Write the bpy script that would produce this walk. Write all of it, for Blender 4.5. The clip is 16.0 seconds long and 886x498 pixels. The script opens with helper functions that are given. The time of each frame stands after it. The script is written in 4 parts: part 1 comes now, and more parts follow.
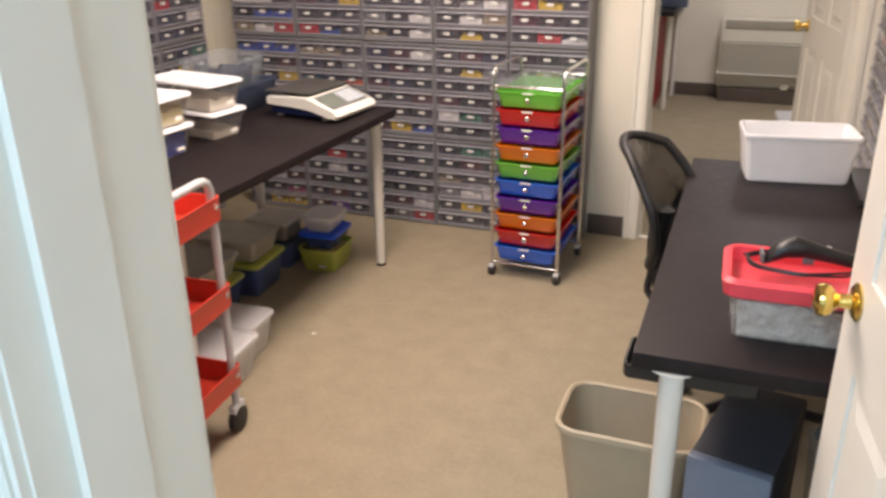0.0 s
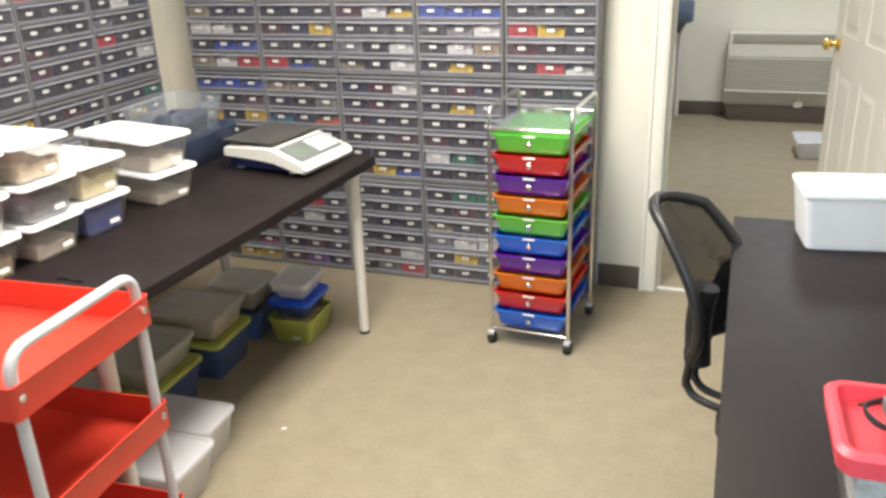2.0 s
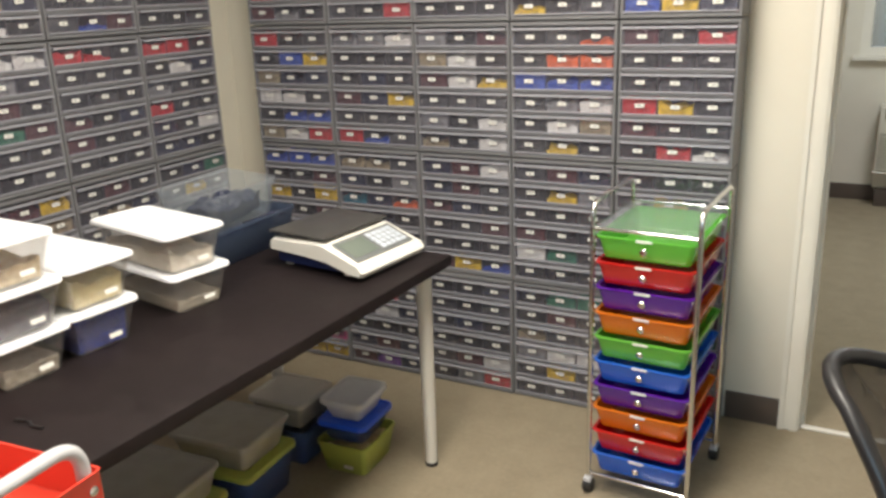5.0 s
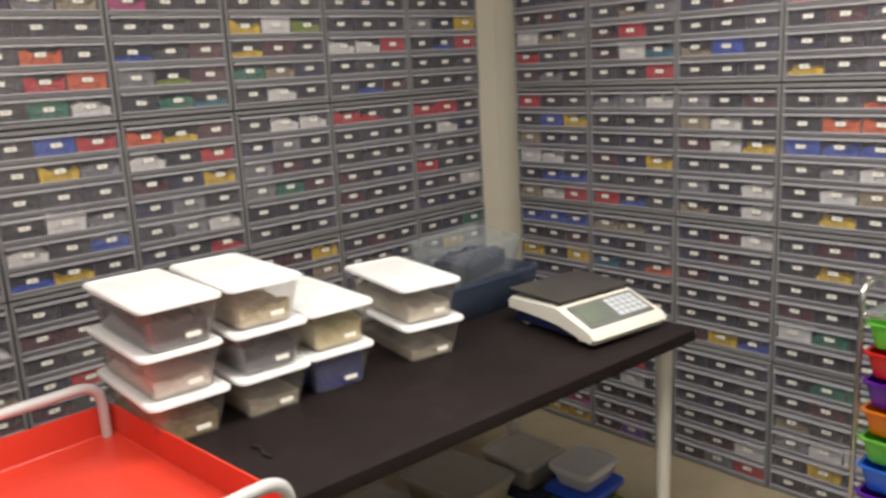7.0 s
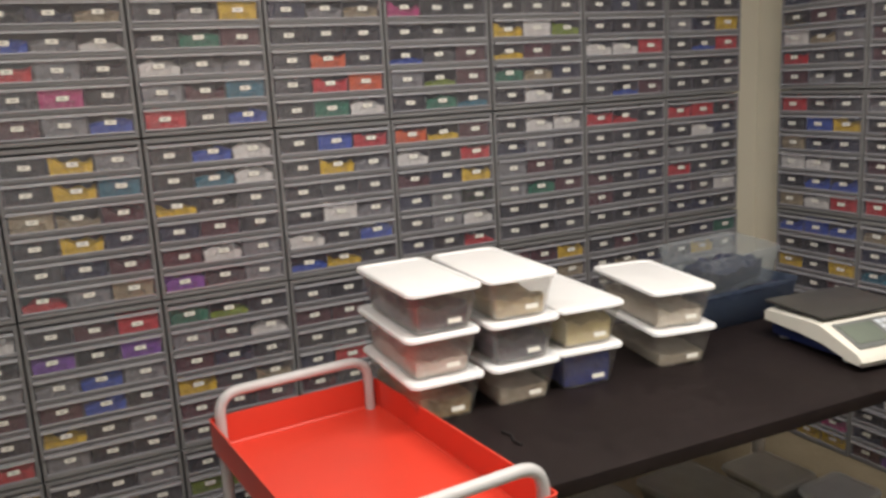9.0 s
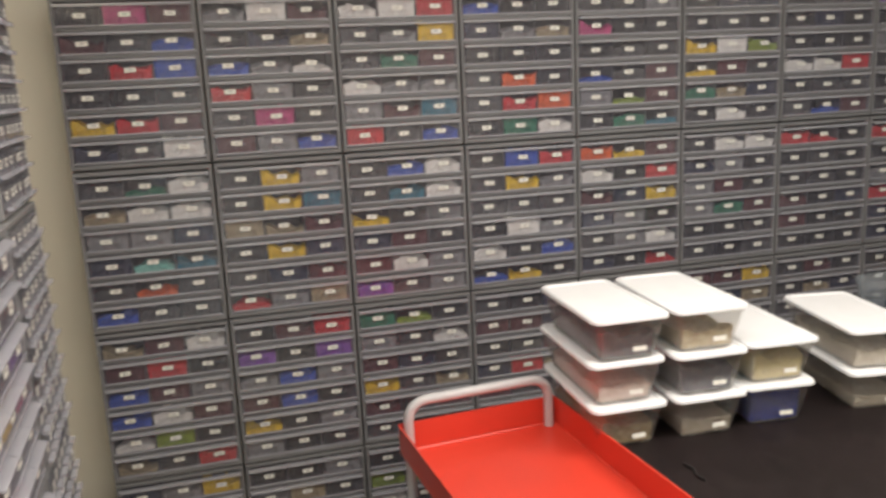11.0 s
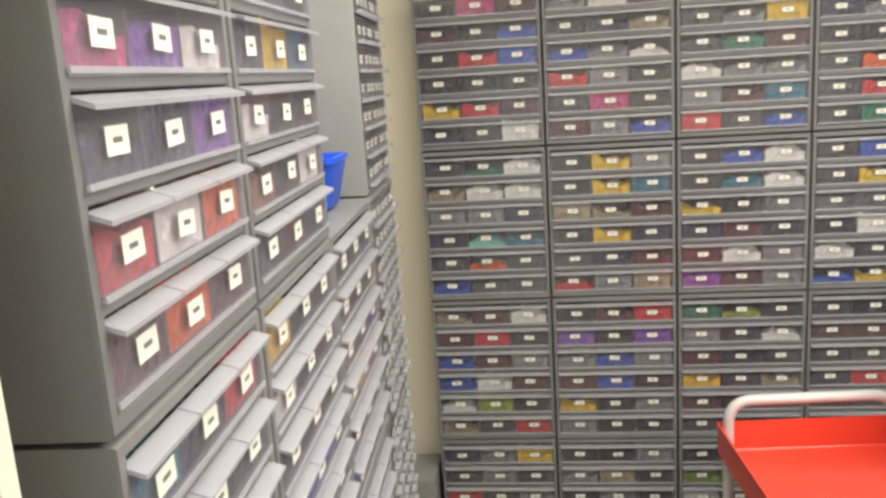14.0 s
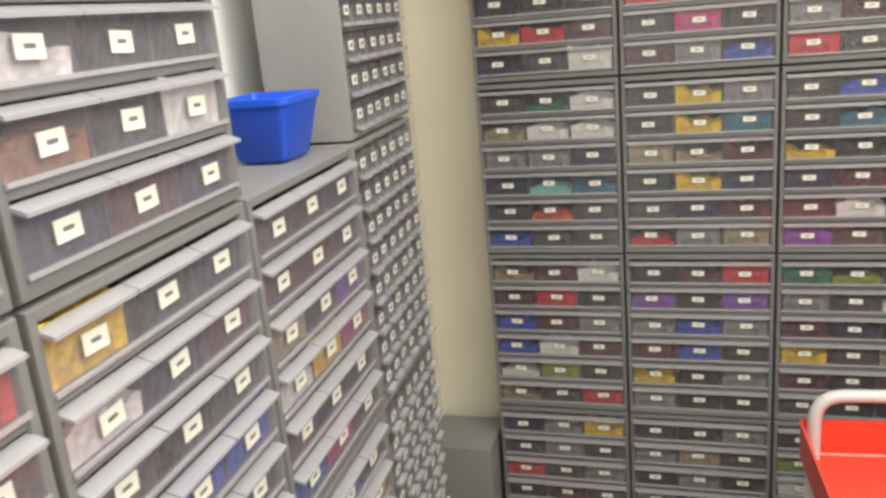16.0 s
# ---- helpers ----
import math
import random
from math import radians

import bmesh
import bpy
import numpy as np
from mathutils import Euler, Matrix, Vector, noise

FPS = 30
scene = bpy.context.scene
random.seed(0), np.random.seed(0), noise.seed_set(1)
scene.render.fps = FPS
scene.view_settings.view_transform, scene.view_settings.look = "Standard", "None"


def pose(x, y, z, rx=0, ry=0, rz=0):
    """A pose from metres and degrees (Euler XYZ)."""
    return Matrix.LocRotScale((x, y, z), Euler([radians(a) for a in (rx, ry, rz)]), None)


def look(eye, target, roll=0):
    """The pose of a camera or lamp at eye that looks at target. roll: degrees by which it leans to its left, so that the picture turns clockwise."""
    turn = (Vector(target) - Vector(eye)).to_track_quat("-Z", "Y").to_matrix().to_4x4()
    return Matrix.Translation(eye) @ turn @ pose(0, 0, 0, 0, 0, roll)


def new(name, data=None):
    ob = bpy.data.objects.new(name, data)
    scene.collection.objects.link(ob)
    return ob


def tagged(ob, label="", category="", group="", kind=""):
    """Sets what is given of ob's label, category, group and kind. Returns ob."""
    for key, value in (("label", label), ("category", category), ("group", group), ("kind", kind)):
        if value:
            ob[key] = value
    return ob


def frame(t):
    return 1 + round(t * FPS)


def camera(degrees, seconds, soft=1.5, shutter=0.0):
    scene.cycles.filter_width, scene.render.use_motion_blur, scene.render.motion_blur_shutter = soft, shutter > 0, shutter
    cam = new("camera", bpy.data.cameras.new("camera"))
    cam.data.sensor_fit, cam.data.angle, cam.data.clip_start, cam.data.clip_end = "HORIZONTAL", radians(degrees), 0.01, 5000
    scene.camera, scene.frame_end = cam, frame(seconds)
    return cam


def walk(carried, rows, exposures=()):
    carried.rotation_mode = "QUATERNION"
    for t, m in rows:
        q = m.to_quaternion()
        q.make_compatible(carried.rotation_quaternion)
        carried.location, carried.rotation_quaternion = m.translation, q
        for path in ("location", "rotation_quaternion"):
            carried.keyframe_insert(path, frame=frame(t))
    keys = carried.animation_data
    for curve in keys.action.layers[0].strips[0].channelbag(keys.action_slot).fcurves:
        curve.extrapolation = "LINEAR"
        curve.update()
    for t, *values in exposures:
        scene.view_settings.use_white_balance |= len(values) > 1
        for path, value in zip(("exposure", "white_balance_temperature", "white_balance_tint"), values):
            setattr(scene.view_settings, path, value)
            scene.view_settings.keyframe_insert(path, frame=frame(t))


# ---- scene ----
cam = camera(56.2, 16.0, 2.9, 0.4)
PATH = [
    (0, (0.58, 0.499, 1.542), (-0.089, 2.222, 0.778), -0.8),
    (0.5, (0.484, 0.578, 1.543), (-0.039, 2.35, 0.777), -1.1),
    (1, (0.444, 0.715, 1.541), (-0.076, 2.482, 0.764), -1.9),
    (1.5, (0.45, 0.857, 1.548), (-0.239, 2.588, 0.822), -2.9),
    (2, (0.4, 1.011, 1.547), (-0.259, 2.749, 0.807), -2.2),
    (2.5, (0.348, 1.12, 1.555), (-0.237, 2.892, 0.837), -2.7),
    (3, (0.343, 1.236, 1.546), (-0.278, 2.993, 0.82), -2.4),
    (3.2, (0.366, 1.288, 1.547), (-0.366, 3.013, 0.848), -2.3),
    (5.3, (0.227, 1.661, 1.505), (-0.758, 3.306, 0.935), -2.2),
    (5.5, (0.25, 1.702, 1.51), (-0.824, 3.296, 0.959), -1.7),
    (6, (0.286, 1.718, 1.512), (-0.92, 3.237, 1.024), -2.2),
    (6.5, (0.306, 1.708, 1.531), (-1.038, 3.117, 1.075), -3.4),
    (7, (0.31, 1.691, 1.516), (-1.137, 3.0, 1.078), -3.1),
    (7.5, (0.318, 1.665, 1.524), (-1.245, 2.84, 1.106), -3.2),
    (8, (0.313, 1.644, 1.528), (-1.302, 2.75, 1.115), -2.7),
    (8.5, (0.304, 1.628, 1.521), (-1.381, 2.624, 1.109), -3.0),
    (9, (0.304, 1.61, 1.521), (-1.452, 2.477, 1.115), -3.2),
    (9.2, (0.3, 1.6, 1.527), (-1.473, 2.431, 1.122), -3.2),
    (11.3, (0.318, 1.529, 1.613), (-1.596, 1.923, 1.189), -2.7),
    (11.5, (0.321, 1.523, 1.612), (-1.608, 1.826, 1.181), -2.6),
    (12, (0.338, 1.502, 1.621), (-1.627, 1.613, 1.264), -2.0),
    (12.5, (0.344, 1.504, 1.627), (-1.626, 1.486, 1.279), -2.8),
    (13, (0.344, 1.505, 1.63), (-1.622, 1.386, 1.277), -3.2),
    (13.5, (0.344, 1.511, 1.629), (-1.614, 1.324, 1.268), -3.4),
    (14, (0.334, 1.519, 1.621), (-1.608, 1.273, 1.212), -3.7),
    (14.5, (0.312, 1.542, 1.61), (-1.616, 1.28, 1.15), -3.6),
    (15, (0.257, 1.58, 1.597), (-1.636, 1.215, 1.062), -3.9),
    (15.5, (0.099, 1.627, 1.591), (-1.771, 1.184, 1.037), -4.1),
    (16, (0.004, 1.717, 1.59), (-1.828, 1.129, 1.042), -5.2),
]
walk(cam, [(t, look(eye, target, roll)) for t, eye, target, roll in PATH],
     [(0.0, 0.27, 7000, 22), (1.0, 0.48, 6450, 13), (2.0, 0.80, 6200, 8), (3.2, 0.45, 6350, 9), (5.5, 0.28, 6500, 8), (7.0, 0.0, 6500, 9), (9.0, -0.2, 6500, 10),
      (11.5, -0.12, 6500, 9), (12.5, 0.38, 6500, 3), (13.5, 0.4, 6500, 3), (16.0, 0.32, 6500, 3)])

# ---- world, lights ----
world = bpy.data.worlds.new("world")
scene.world = world
world.use_nodes = True
wn = world.node_tree
sky = wn.nodes.new("ShaderNodeTexSky")
sky.sky_type = "NISHITA"
sky.sun_disc = False
sky.sun_elevation, sky.sun_rotation = radians(40), radians(150)
wn.links.new(sky.outputs[0], wn.nodes["Background"].inputs[0])
wn.nodes["Background"].inputs[1].default_value = 0.08


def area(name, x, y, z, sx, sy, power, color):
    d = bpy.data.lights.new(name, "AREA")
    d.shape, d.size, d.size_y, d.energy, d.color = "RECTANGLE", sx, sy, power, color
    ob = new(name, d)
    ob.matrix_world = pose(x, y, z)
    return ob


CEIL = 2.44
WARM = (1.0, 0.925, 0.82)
# Two lamps out of view, inferred from bright highlights on the box lids.
area("assumed_troffer_lamp", -0.50, 3.05, CEIL - 0.03, 0.56, 1.16, 44, WARM)
area("assumed_troffer_lamp", -0.62, 1.80, CEIL - 0.03, 0.56, 1.16, 26, WARM)
# Added lamp, cool to stand in for daylight from the next room's window.
area("assumed_troffer_lamp", 0.6, 6.4, CEIL - 0.03, 0.56, 1.16, 26, (0.95, 0.98, 1.0))
# Added blue area lamp standing in for daylight that reaches the hall.
area("hall_daylight_fill", 0.35, -0.6, CEIL - 0.03, 1.1, 0.5, 66, (0.48, 0.77, 1.0))


# ---- materials ----
def mat(name, col, rough=0.5, metal=0.0, var=0.12, scale=18.0, bump=0.0, bscale=120.0, spec=0.5, trans=0.0, coat=0.0, isl=0.0):
    """Principled surface: colour varied at two scales, fine bump."""
    m = bpy.data.materials.new(name)
    m.use_nodes = True
    nt = m.node_tree
    n, l = nt.nodes, nt.links
    p = n["Principled BSDF"]
    tc = n.new("ShaderNodeTexCoord")
    a = n.new("ShaderNodeTexNoise")
    a.inputs["Scale"].default_value, a.inputs["Detail"].default_value = scale, 4
    b = n.new("ShaderNodeTexNoise")
    b.inputs["Scale"].default_value, b.inputs["Detail"].default_value = scale * 0.16, 2
    l.new(tc.outputs["Object"], a.inputs["Vector"])
    l.new(tc.outputs["Object"], b.inputs["Vector"])
    s = n.new("ShaderNodeMath")
    s.operation = "ADD"
    l.new(a.outputs["Fac"], s.inputs[0])
    l.new(b.outputs["Fac"], s.inputs[1])
    r = n.new("ShaderNodeMapRange")
    r.inputs["From Min"].default_value, r.inputs["From Max"].default_value = 0.6, 1.4
    r.inputs["To Min"].default_value, r.inputs["To Max"].default_value = 1 - var, 1 + var
    l.new(s.outputs[0], r.inputs["Value"])
    fac = r.outputs[0]
    if isl:
        oi = n.new("ShaderNodeObjectInfo")
        r2 = n.new("ShaderNodeMapRange")
        r2.inputs["To Min"].default_value, r2.inputs["To Max"].default_value = 1 - isl, 1 + isl
        l.new(oi.outputs["Random"], r2.inputs["Value"])
        mm = n.new("ShaderNodeMath")
        mm.operation = "MULTIPLY"
        l.new(fac, mm.inputs[0])
        l.new(r2.outputs[0], mm.inputs[1])
        fac = mm.outputs[0]
    mx = n.new("ShaderNodeVectorMath")
    mx.operation = "SCALE"
    mx.inputs[0].default_value = col
    l.new(fac, mx.inputs["Scale"])
    l.new(mx.outputs[0], p.inputs["Base Color"])
    rr = n.new("ShaderNodeMapRange")
    rr.inputs["To Min"].default_value, rr.inputs["To Max"].default_value = max(0.02, rough - 0.08), min(1, rough + 0.08)
    l.new(a.outputs["Fac"], rr.inputs["Value"])
    l.new(rr.outputs[0], p.inputs["Roughness"])
    p.inputs["Metallic"].default_value = metal
    p.inputs["Specular IOR Level"].default_value = spec
    p.inputs["Transmission Weight"].default_value = trans
    p.inputs["Coat Weight"].default_value = coat
    if bump:
        c = n.new("ShaderNodeTexNoise")
        c.inputs["Scale"].default_value, c.inputs["Detail"].default_value = bscale, 3
        l.new(tc.outputs["Object"], c.inputs["Vector"])
        bp = n.new("ShaderNodeBump")
        bp.inputs["Strength"].default_value, bp.inputs["Distance"].default_value = bump, 0.004
        l.new(c.outputs["Fac"], bp.inputs["Height"])
        l.new(bp.outputs[0], p.inputs["Normal"])
    return m


def clear(name, tint, see=0.7, rough=0.18, haze=(0.6, 0.6, 0.62), gloss=0.035):
    """Thin clear plastic: part see-through, part hazy, with a gloss."""
    m = bpy.data.materials.new(name)
    m.use_nodes = True
    n, l = m.node_tree.nodes, m.node_tree.links
    p = n["Principled BSDF"]
    p.inputs["Base Color"].default_value = (*haze, 1)
    p.inputs["Roughness"].default_value = rough
    t = n.new("ShaderNodeBsdfTransparent")
    t.inputs[0].default_value = (*tint, 1)
    tc = n.new("ShaderNodeTexCoord")
    no = n.new("ShaderNodeTexNoise")
    no.inputs["Scale"].default_value = 14
    l.new(tc.outputs["Object"], no.inputs["Vector"])
    r = n.new("ShaderNodeMapRange")
    r.inputs["To Min"].default_value, r.inputs["To Max"].default_value = see - 0.06, min(0.985, see + 0.06)
    l.new(no.outputs["Fac"], r.inputs["Value"])
    mix = n.new("ShaderNodeMixShader")
    l.new(r.outputs[0], mix.inputs[0])
    l.new(p.outputs[0], mix.inputs[1])
    l.new(t.outputs[0], mix.inputs[2])
    g = n.new("ShaderNodeBsdfGlossy")
    g.inputs["Roughness"].default_value = rough
    mix2 = n.new("ShaderNodeMixShader")
    f = n.new("ShaderNodeLayerWeight")
    f.inputs[0].default_value = 0.5
    pw = n.new("ShaderNodeMath")
    pw.operation = "POWER"
    pw.inputs[1].default_value = 4.0
    l.new(f.outputs["Facing"], pw.inputs[0])
    ma = n.new("ShaderNodeMath")
    ma.operation = "MULTIPLY_ADD"
    ma.inputs[1].default_value, ma.inputs[2].default_value = 0.3, gloss
    l.new(pw.outputs[0], ma.inputs[0])
    l.new(ma.outputs[0], mix2.inputs[0])
    l.new(mix.outputs[0], mix2.inputs[1])
    l.new(g.outputs[0], mix2.inputs[2])
    l.new(mix2.outputs[0], n["Material Output"].inputs[0])
    return m


def pieces(name, c1, c2, scale=70.0):
    """A heap of small plastic pieces: cells of two colours with relief."""
    m = bpy.data.materials.new(name)
    m.use_nodes = True
    n, l = m.node_tree.nodes, m.node_tree.links
    p = n["Principled BSDF"]
    tc = n.new("ShaderNodeTexCoord")
    v = n.new("ShaderNodeTexVoronoi")
    v.inputs["Scale"].default_value = scale
    l.new(tc.outputs["Object"], v.inputs["Vector"])
    sep = n.new("ShaderNodeSeparateColor")
    l.new(v.outputs["Color"], sep.inputs[0])
    mx = n.new("ShaderNodeMix")
    mx.data_type = "RGBA"
    mx.inputs["A"].default_value, mx.inputs["B"].default_value = (*c1, 1), (*c2, 1)
    l.new(sep.outputs[0], mx.inputs["Factor"])
    l.new(mx.outputs["Result"], p.inputs["Base Color"])
    p.inputs["Roughness"].default_value = 0.4
    bp = n.new("ShaderNodeBump")
    bp.inputs["Strength"].default_value, bp.inputs["Distance"].default_value = 0.8, 0.006
    l.new(v.outputs["Distance"], bp.inputs["Height"])
    l.new(bp.outputs[0], p.inputs["Normal"])
    return m


M = {}
M["wall"] = mat("wall_paint", (0.78, 0.74, 0.64), 0.75, var=0.04, scale=6, bump=0.15, bscale=180)
M["hallwall"] = mat("hall_paint", (0.76, 0.77, 0.76), 0.75, var=0.04, scale=6, bump=0.15, bscale=180)
M["trim"] = mat("trim_paint", (0.80, 0.77, 0.69), 0.4, var=0.05, scale=9, bump=0.08, bscale=60)
M["doorwhite"] = mat("door_paint", (0.80, 0.77, 0.70), 0.42, var=0.04, scale=7, bump=0.1, bscale=90)
M["ceiling"] = mat("ceiling_board", (0.78, 0.76, 0.72), 0.9, var=0.06, scale=30, bump=0.4, bscale=160)
M["floor"] = mat("carpet", (0.322, 0.270, 0.190), 0.95, var=0.12, scale=60, bump=0.5, bscale=420, spec=0.15)
M["base"] = mat("vinyl_base", (0.11, 0.085, 0.07), 0.5, var=0.12, scale=12)
M["table"] = mat("black_brown_board", (0.015, 0.0105, 0.011), 0.52, spec=0.24, var=0.35, scale=30, bump=0.12, bscale=240)
M["leg"] = mat("white_steel", (0.75, 0.72, 0.66), 0.35, var=0.04)
M["cab"] = mat("grey_plastic", (0.197, 0.197, 0.208), 0.42, var=0.1, scale=14, bump=0.1, bscale=200, isl=0.06)
M["cabtop"] = mat("grey_plastic_panel", (0.24, 0.24, 0.245), 0.5, var=0.1, scale=14, bump=0.12, bscale=200)
M["drawer"] = clear("smoke_clear_plastic", (0.95, 0.95, 0.97), 0.915, 0.14, (0.40, 0.39, 0.46), 0.04)
M["deepdrawer"] = clear("milky_clear_plastic", (0.96, 0.95, 0.98), 0.875, 0.16, (0.62, 0.60, 0.68), 0.045)
M["lip"] = clear("frosted_lip", (0.94, 0.94, 0.97), 0.55, 0.16, (0.66, 0.66, 0.72), 0.09)
M["lipbroad"] = clear("broad_frosted_lip", (0.95, 0.95, 0.98), 0.52, 0.3, (0.55, 0.55, 0.61), 0.05)
M["label"] = mat("paper_label", (0.82, 0.81, 0.76), 0.6, var=0.05)
M["ink"] = mat("label_ink", (0.16, 0.16, 0.17), 0.6)
M["tray"] = mat("drawer_tray", (0.15, 0.15, 0.165), 0.6, var=0.15)
M["red"] = mat("red_enamel", (0.68, 0.058, 0.034), 0.35, var=0.06, scale=8)
M["greysteel"] = mat("grey_enamel", (0.54, 0.54, 0.56), 0.35, var=0.06)
M["chrome"] = mat("chrome", (0.75, 0.75, 0.75), 0.15, metal=1.0, var=0.06)
M["rubber"] = mat("black_rubber", (0.02, 0.018, 0.018), 0.55, var=0.2)
M["darkcase"] = mat("dark_case", (0.05, 0.048, 0.055), 0.4, var=0.1)
M["black"] = mat("black_plastic", (0.018, 0.017, 0.018), 0.4, var=0.2)
M["mesh"] = clear("chair_mesh", (0.4, 0.38, 0.36), 0.55, 0.6, (0.04, 0.038, 0.036))
M["lid"] = mat("white_lid", (0.88, 0.89, 0.92), 0.35, var=0.03)
M["clearbox"] = clear("clear_box", (0.98, 0.975, 0.965), 0.90, 0.10, (0.84, 0.82, 0.80), 0.05)
M["bluebox"] = clear("blue_clear_box", (0.50, 0.58, 0.72), 0.5, 0.2, (0.11, 0.145, 0.22))
M["tubblue"] = clear("blue_tub_plastic", (0.55, 0.66, 0.9), 0.45, 0.2, (0.10, 0.16, 0.36))
M["cleartray"] = clear("clear_tray_plastic", (0.94, 0.96, 0.98), 0.86, 0.15, (0.62, 0.66, 0.69), 0.05)
M["frost"] = clear("frosted_box", (0.97, 0.97, 0.98), 0.42, 0.35, (0.88, 0.88, 0.90))
M["greylid"] = clear("frosted_grey_lid", (0.90, 0.89, 0.86), 0.42, 0.3, (0.76, 0.72, 0.66))
M["whitebin"] = clear("milky_white_plastic", (0.98, 0.98, 1.0), 0.12, 0.4, (0.93, 0.93, 0.95))
M["greybox"] = clear("frosted_grey_box", (0.92, 0.91, 0.89), 0.66, 0.3, (0.74, 0.70, 0.64))
M["limep"] = mat("lime_plastic", (0.42, 0.47, 0.09), 0.4, var=0.08)
M["bluep"] = mat("blue_plastic", (0.02, 0.10, 0.72), 0.35, var=0.06)
M["dkblue"] = mat("navy_plastic", (0.015, 0.025, 0.10), 0.4, var=0.1)
M["scalew"] = mat("scale_shell", (0.80, 0.78, 0.72), 0.38, var=0.03)
M["platter"] = mat("steel_platter", (0.13, 0.125, 0.12), 0.34, metal=0.55, var=0.15)
M["lcd"] = mat("lcd_glass", (0.17, 0.20, 0.17), 0.15, var=0.05)
M["panel"] = mat("panel_grey", (0.16, 0.17, 0.17), 0.35, var=0.06)
M["key"] = mat("keypad_key", (0.62, 0.67, 0.74), 0.4, var=0.04)
M["brass"] = mat("brass", (0.78, 0.55, 0.16), 0.2, metal=1.0, var=0.08)
M["redlid"] = mat("coral_red_lid", (0.90, 0.085, 0.11), 0.42, var=0.08, scale=20, bump=0.2, bscale=40)
M["bin"] = mat("beige_bin", (0.42, 0.345, 0.24), 0.5, var=0.06, bump=0.15, bscale=160)
M["bluegrey"] = mat("blue_grey_plastic", (0.17, 0.20, 0.26), 0.45, var=0.08)
M["heat"] = mat("cream_metal", (0.70, 0.67, 0.58), 0.45, var=0.05)
M["heatdk"] = mat("grille_metal", (0.36, 0.34, 0.28), 0.5, var=0.08)
M["lens"] = mat("lamp_diffuser", (0.85, 0.85, 0.83), 0.6, var=0.02)
M["glass"] = clear("window_glass", (0.95, 0.97, 1.0), 0.9, 0.03, (0.8, 0.82, 0.85))
M["redbook"] = mat("red_board", (0.33, 0.012, 0.02), 0.5)
CART = {"g": (0.20, 0.66, 0.08), "r": (0.78, 0.02, 0.02), "p": (0.15, 0.015, 0.46), "o": (0.92, 0.25, 0.012), "b": (0.025, 0.19, 0.85)}
for c, col in CART.items():
    M["cart" + c] = clear("tinted_drawer_" + c, tuple(min(1, v * 1.3 + 0.05) for v in col), 0.32, 0.2, col, 0.06)
# d is near-black: on the north wall it paints the dark of empty bins.
PIECE = {"k": (0.016, 0.016, 0.020), "g": (0.07, 0.07, 0.077), "n": (0.022, 0.030, 0.075), "m": (0.12, 0.022, 0.03), "w": (0.98, 0.96, 0.90),
         "y": (1.0, 0.66, 0.015), "b": (0.025, 0.10, 0.58), "r": (0.75, 0.02, 0.03), "G": (0.015, 0.22, 0.12), "o": (0.95, 0.15, 0.02),
         "t": (0.46, 0.37, 0.22), "T": (0.01, 0.20, 0.30), "p": (0.27, 0.08, 0.50), "P": (0.66, 0.05, 0.25), "l": (0.30, 0.42, 0.03),
         "a": (0.28, 0.72, 0.62), "s": (0.30, 0.30, 0.31), "d": (0.022, 0.014, 0.010), "c": (0.36, 0.13, 0.035)}
for c, col in PIECE.items():
    M["pc" + c] = pieces("pieces_" + c, tuple(min(0.95, v * 0.92 + 0.015) for v in col), tuple(v * (0.78 if c in "wa" else 0.6) for v in col), 75)
M["heaptan"] = pieces("tan_pieces", (0.68, 0.56, 0.34), (0.46, 0.34, 0.18))
M["heapwhite"] = pieces("cream_pieces", (0.86, 0.79, 0.68), (0.66, 0.57, 0.45))
M["heappink"] = pieces("pale_pink_pieces", (0.80, 0.68, 0.62), (0.66, 0.50, 0.42))
M["heapnavy"] = pieces("navy_pieces", (0.022, 0.022, 0.06), (0.05, 0.04, 0.08))
M["heapplum"] = pieces("plum_pieces", (0.035, 0.025, 0.055), (0.06, 0.03, 0.05))
M["heapblue"] = pieces("blue_pieces", (0.010, 0.035, 0.36), (0.016, 0.06, 0.52))
M["heapyellow"] = pieces("straw_pieces", (0.78, 0.66, 0.32), (0.62, 0.50, 0.22))
M["heapgrey"] = pieces("grey_pieces", (0.93, 0.87, 0.80), (0.62, 0.53, 0.46), 90)
M["heapmix"] = pieces("mixed_grey_pieces", (0.16, 0.15, 0.14), (0.05, 0.05, 0.06))
M["heaplime"] = pieces("lime_pieces", (0.50, 0.56, 0.10), (0.55, 0.42, 0.20))


# ---- mesh helpers ----
def box(bm, x0, x1, y0, y1, z0, z1, mi=0):
    vs = [bm.verts.new((x, y, z)) for z in (z0, z1) for x, y in ((x0, y0), (x1, y0), (x1, y1), (x0, y1))]
    for idx in ((3, 2, 1, 0), (4, 5, 6, 7), (0, 1, 5, 4), (1, 2, 6, 5), (2, 3, 7, 6), (3, 0, 4, 7)):
        f = bm.faces.new([vs[i] for i in idx])
        f.material_index = mi
    return vs


def soften(bm, w, seg=2):
    bmesh.ops.bevel(bm, geom=bm.edges[:] + bm.verts[:], offset=w, offset_type="OFFSET", segments=seg, profile=0.6, affect="EDGES", clamp_overlap=True)


def bbox(dx0, dx1, dy0, dy1, dz0, dz1, w=0.003, seg=2):
    bm = bmesh.new()
    box(bm, dx0, dx1, dy0, dy1, dz0, dz1)
    if w:
        soften(bm, w, seg)
    return bm


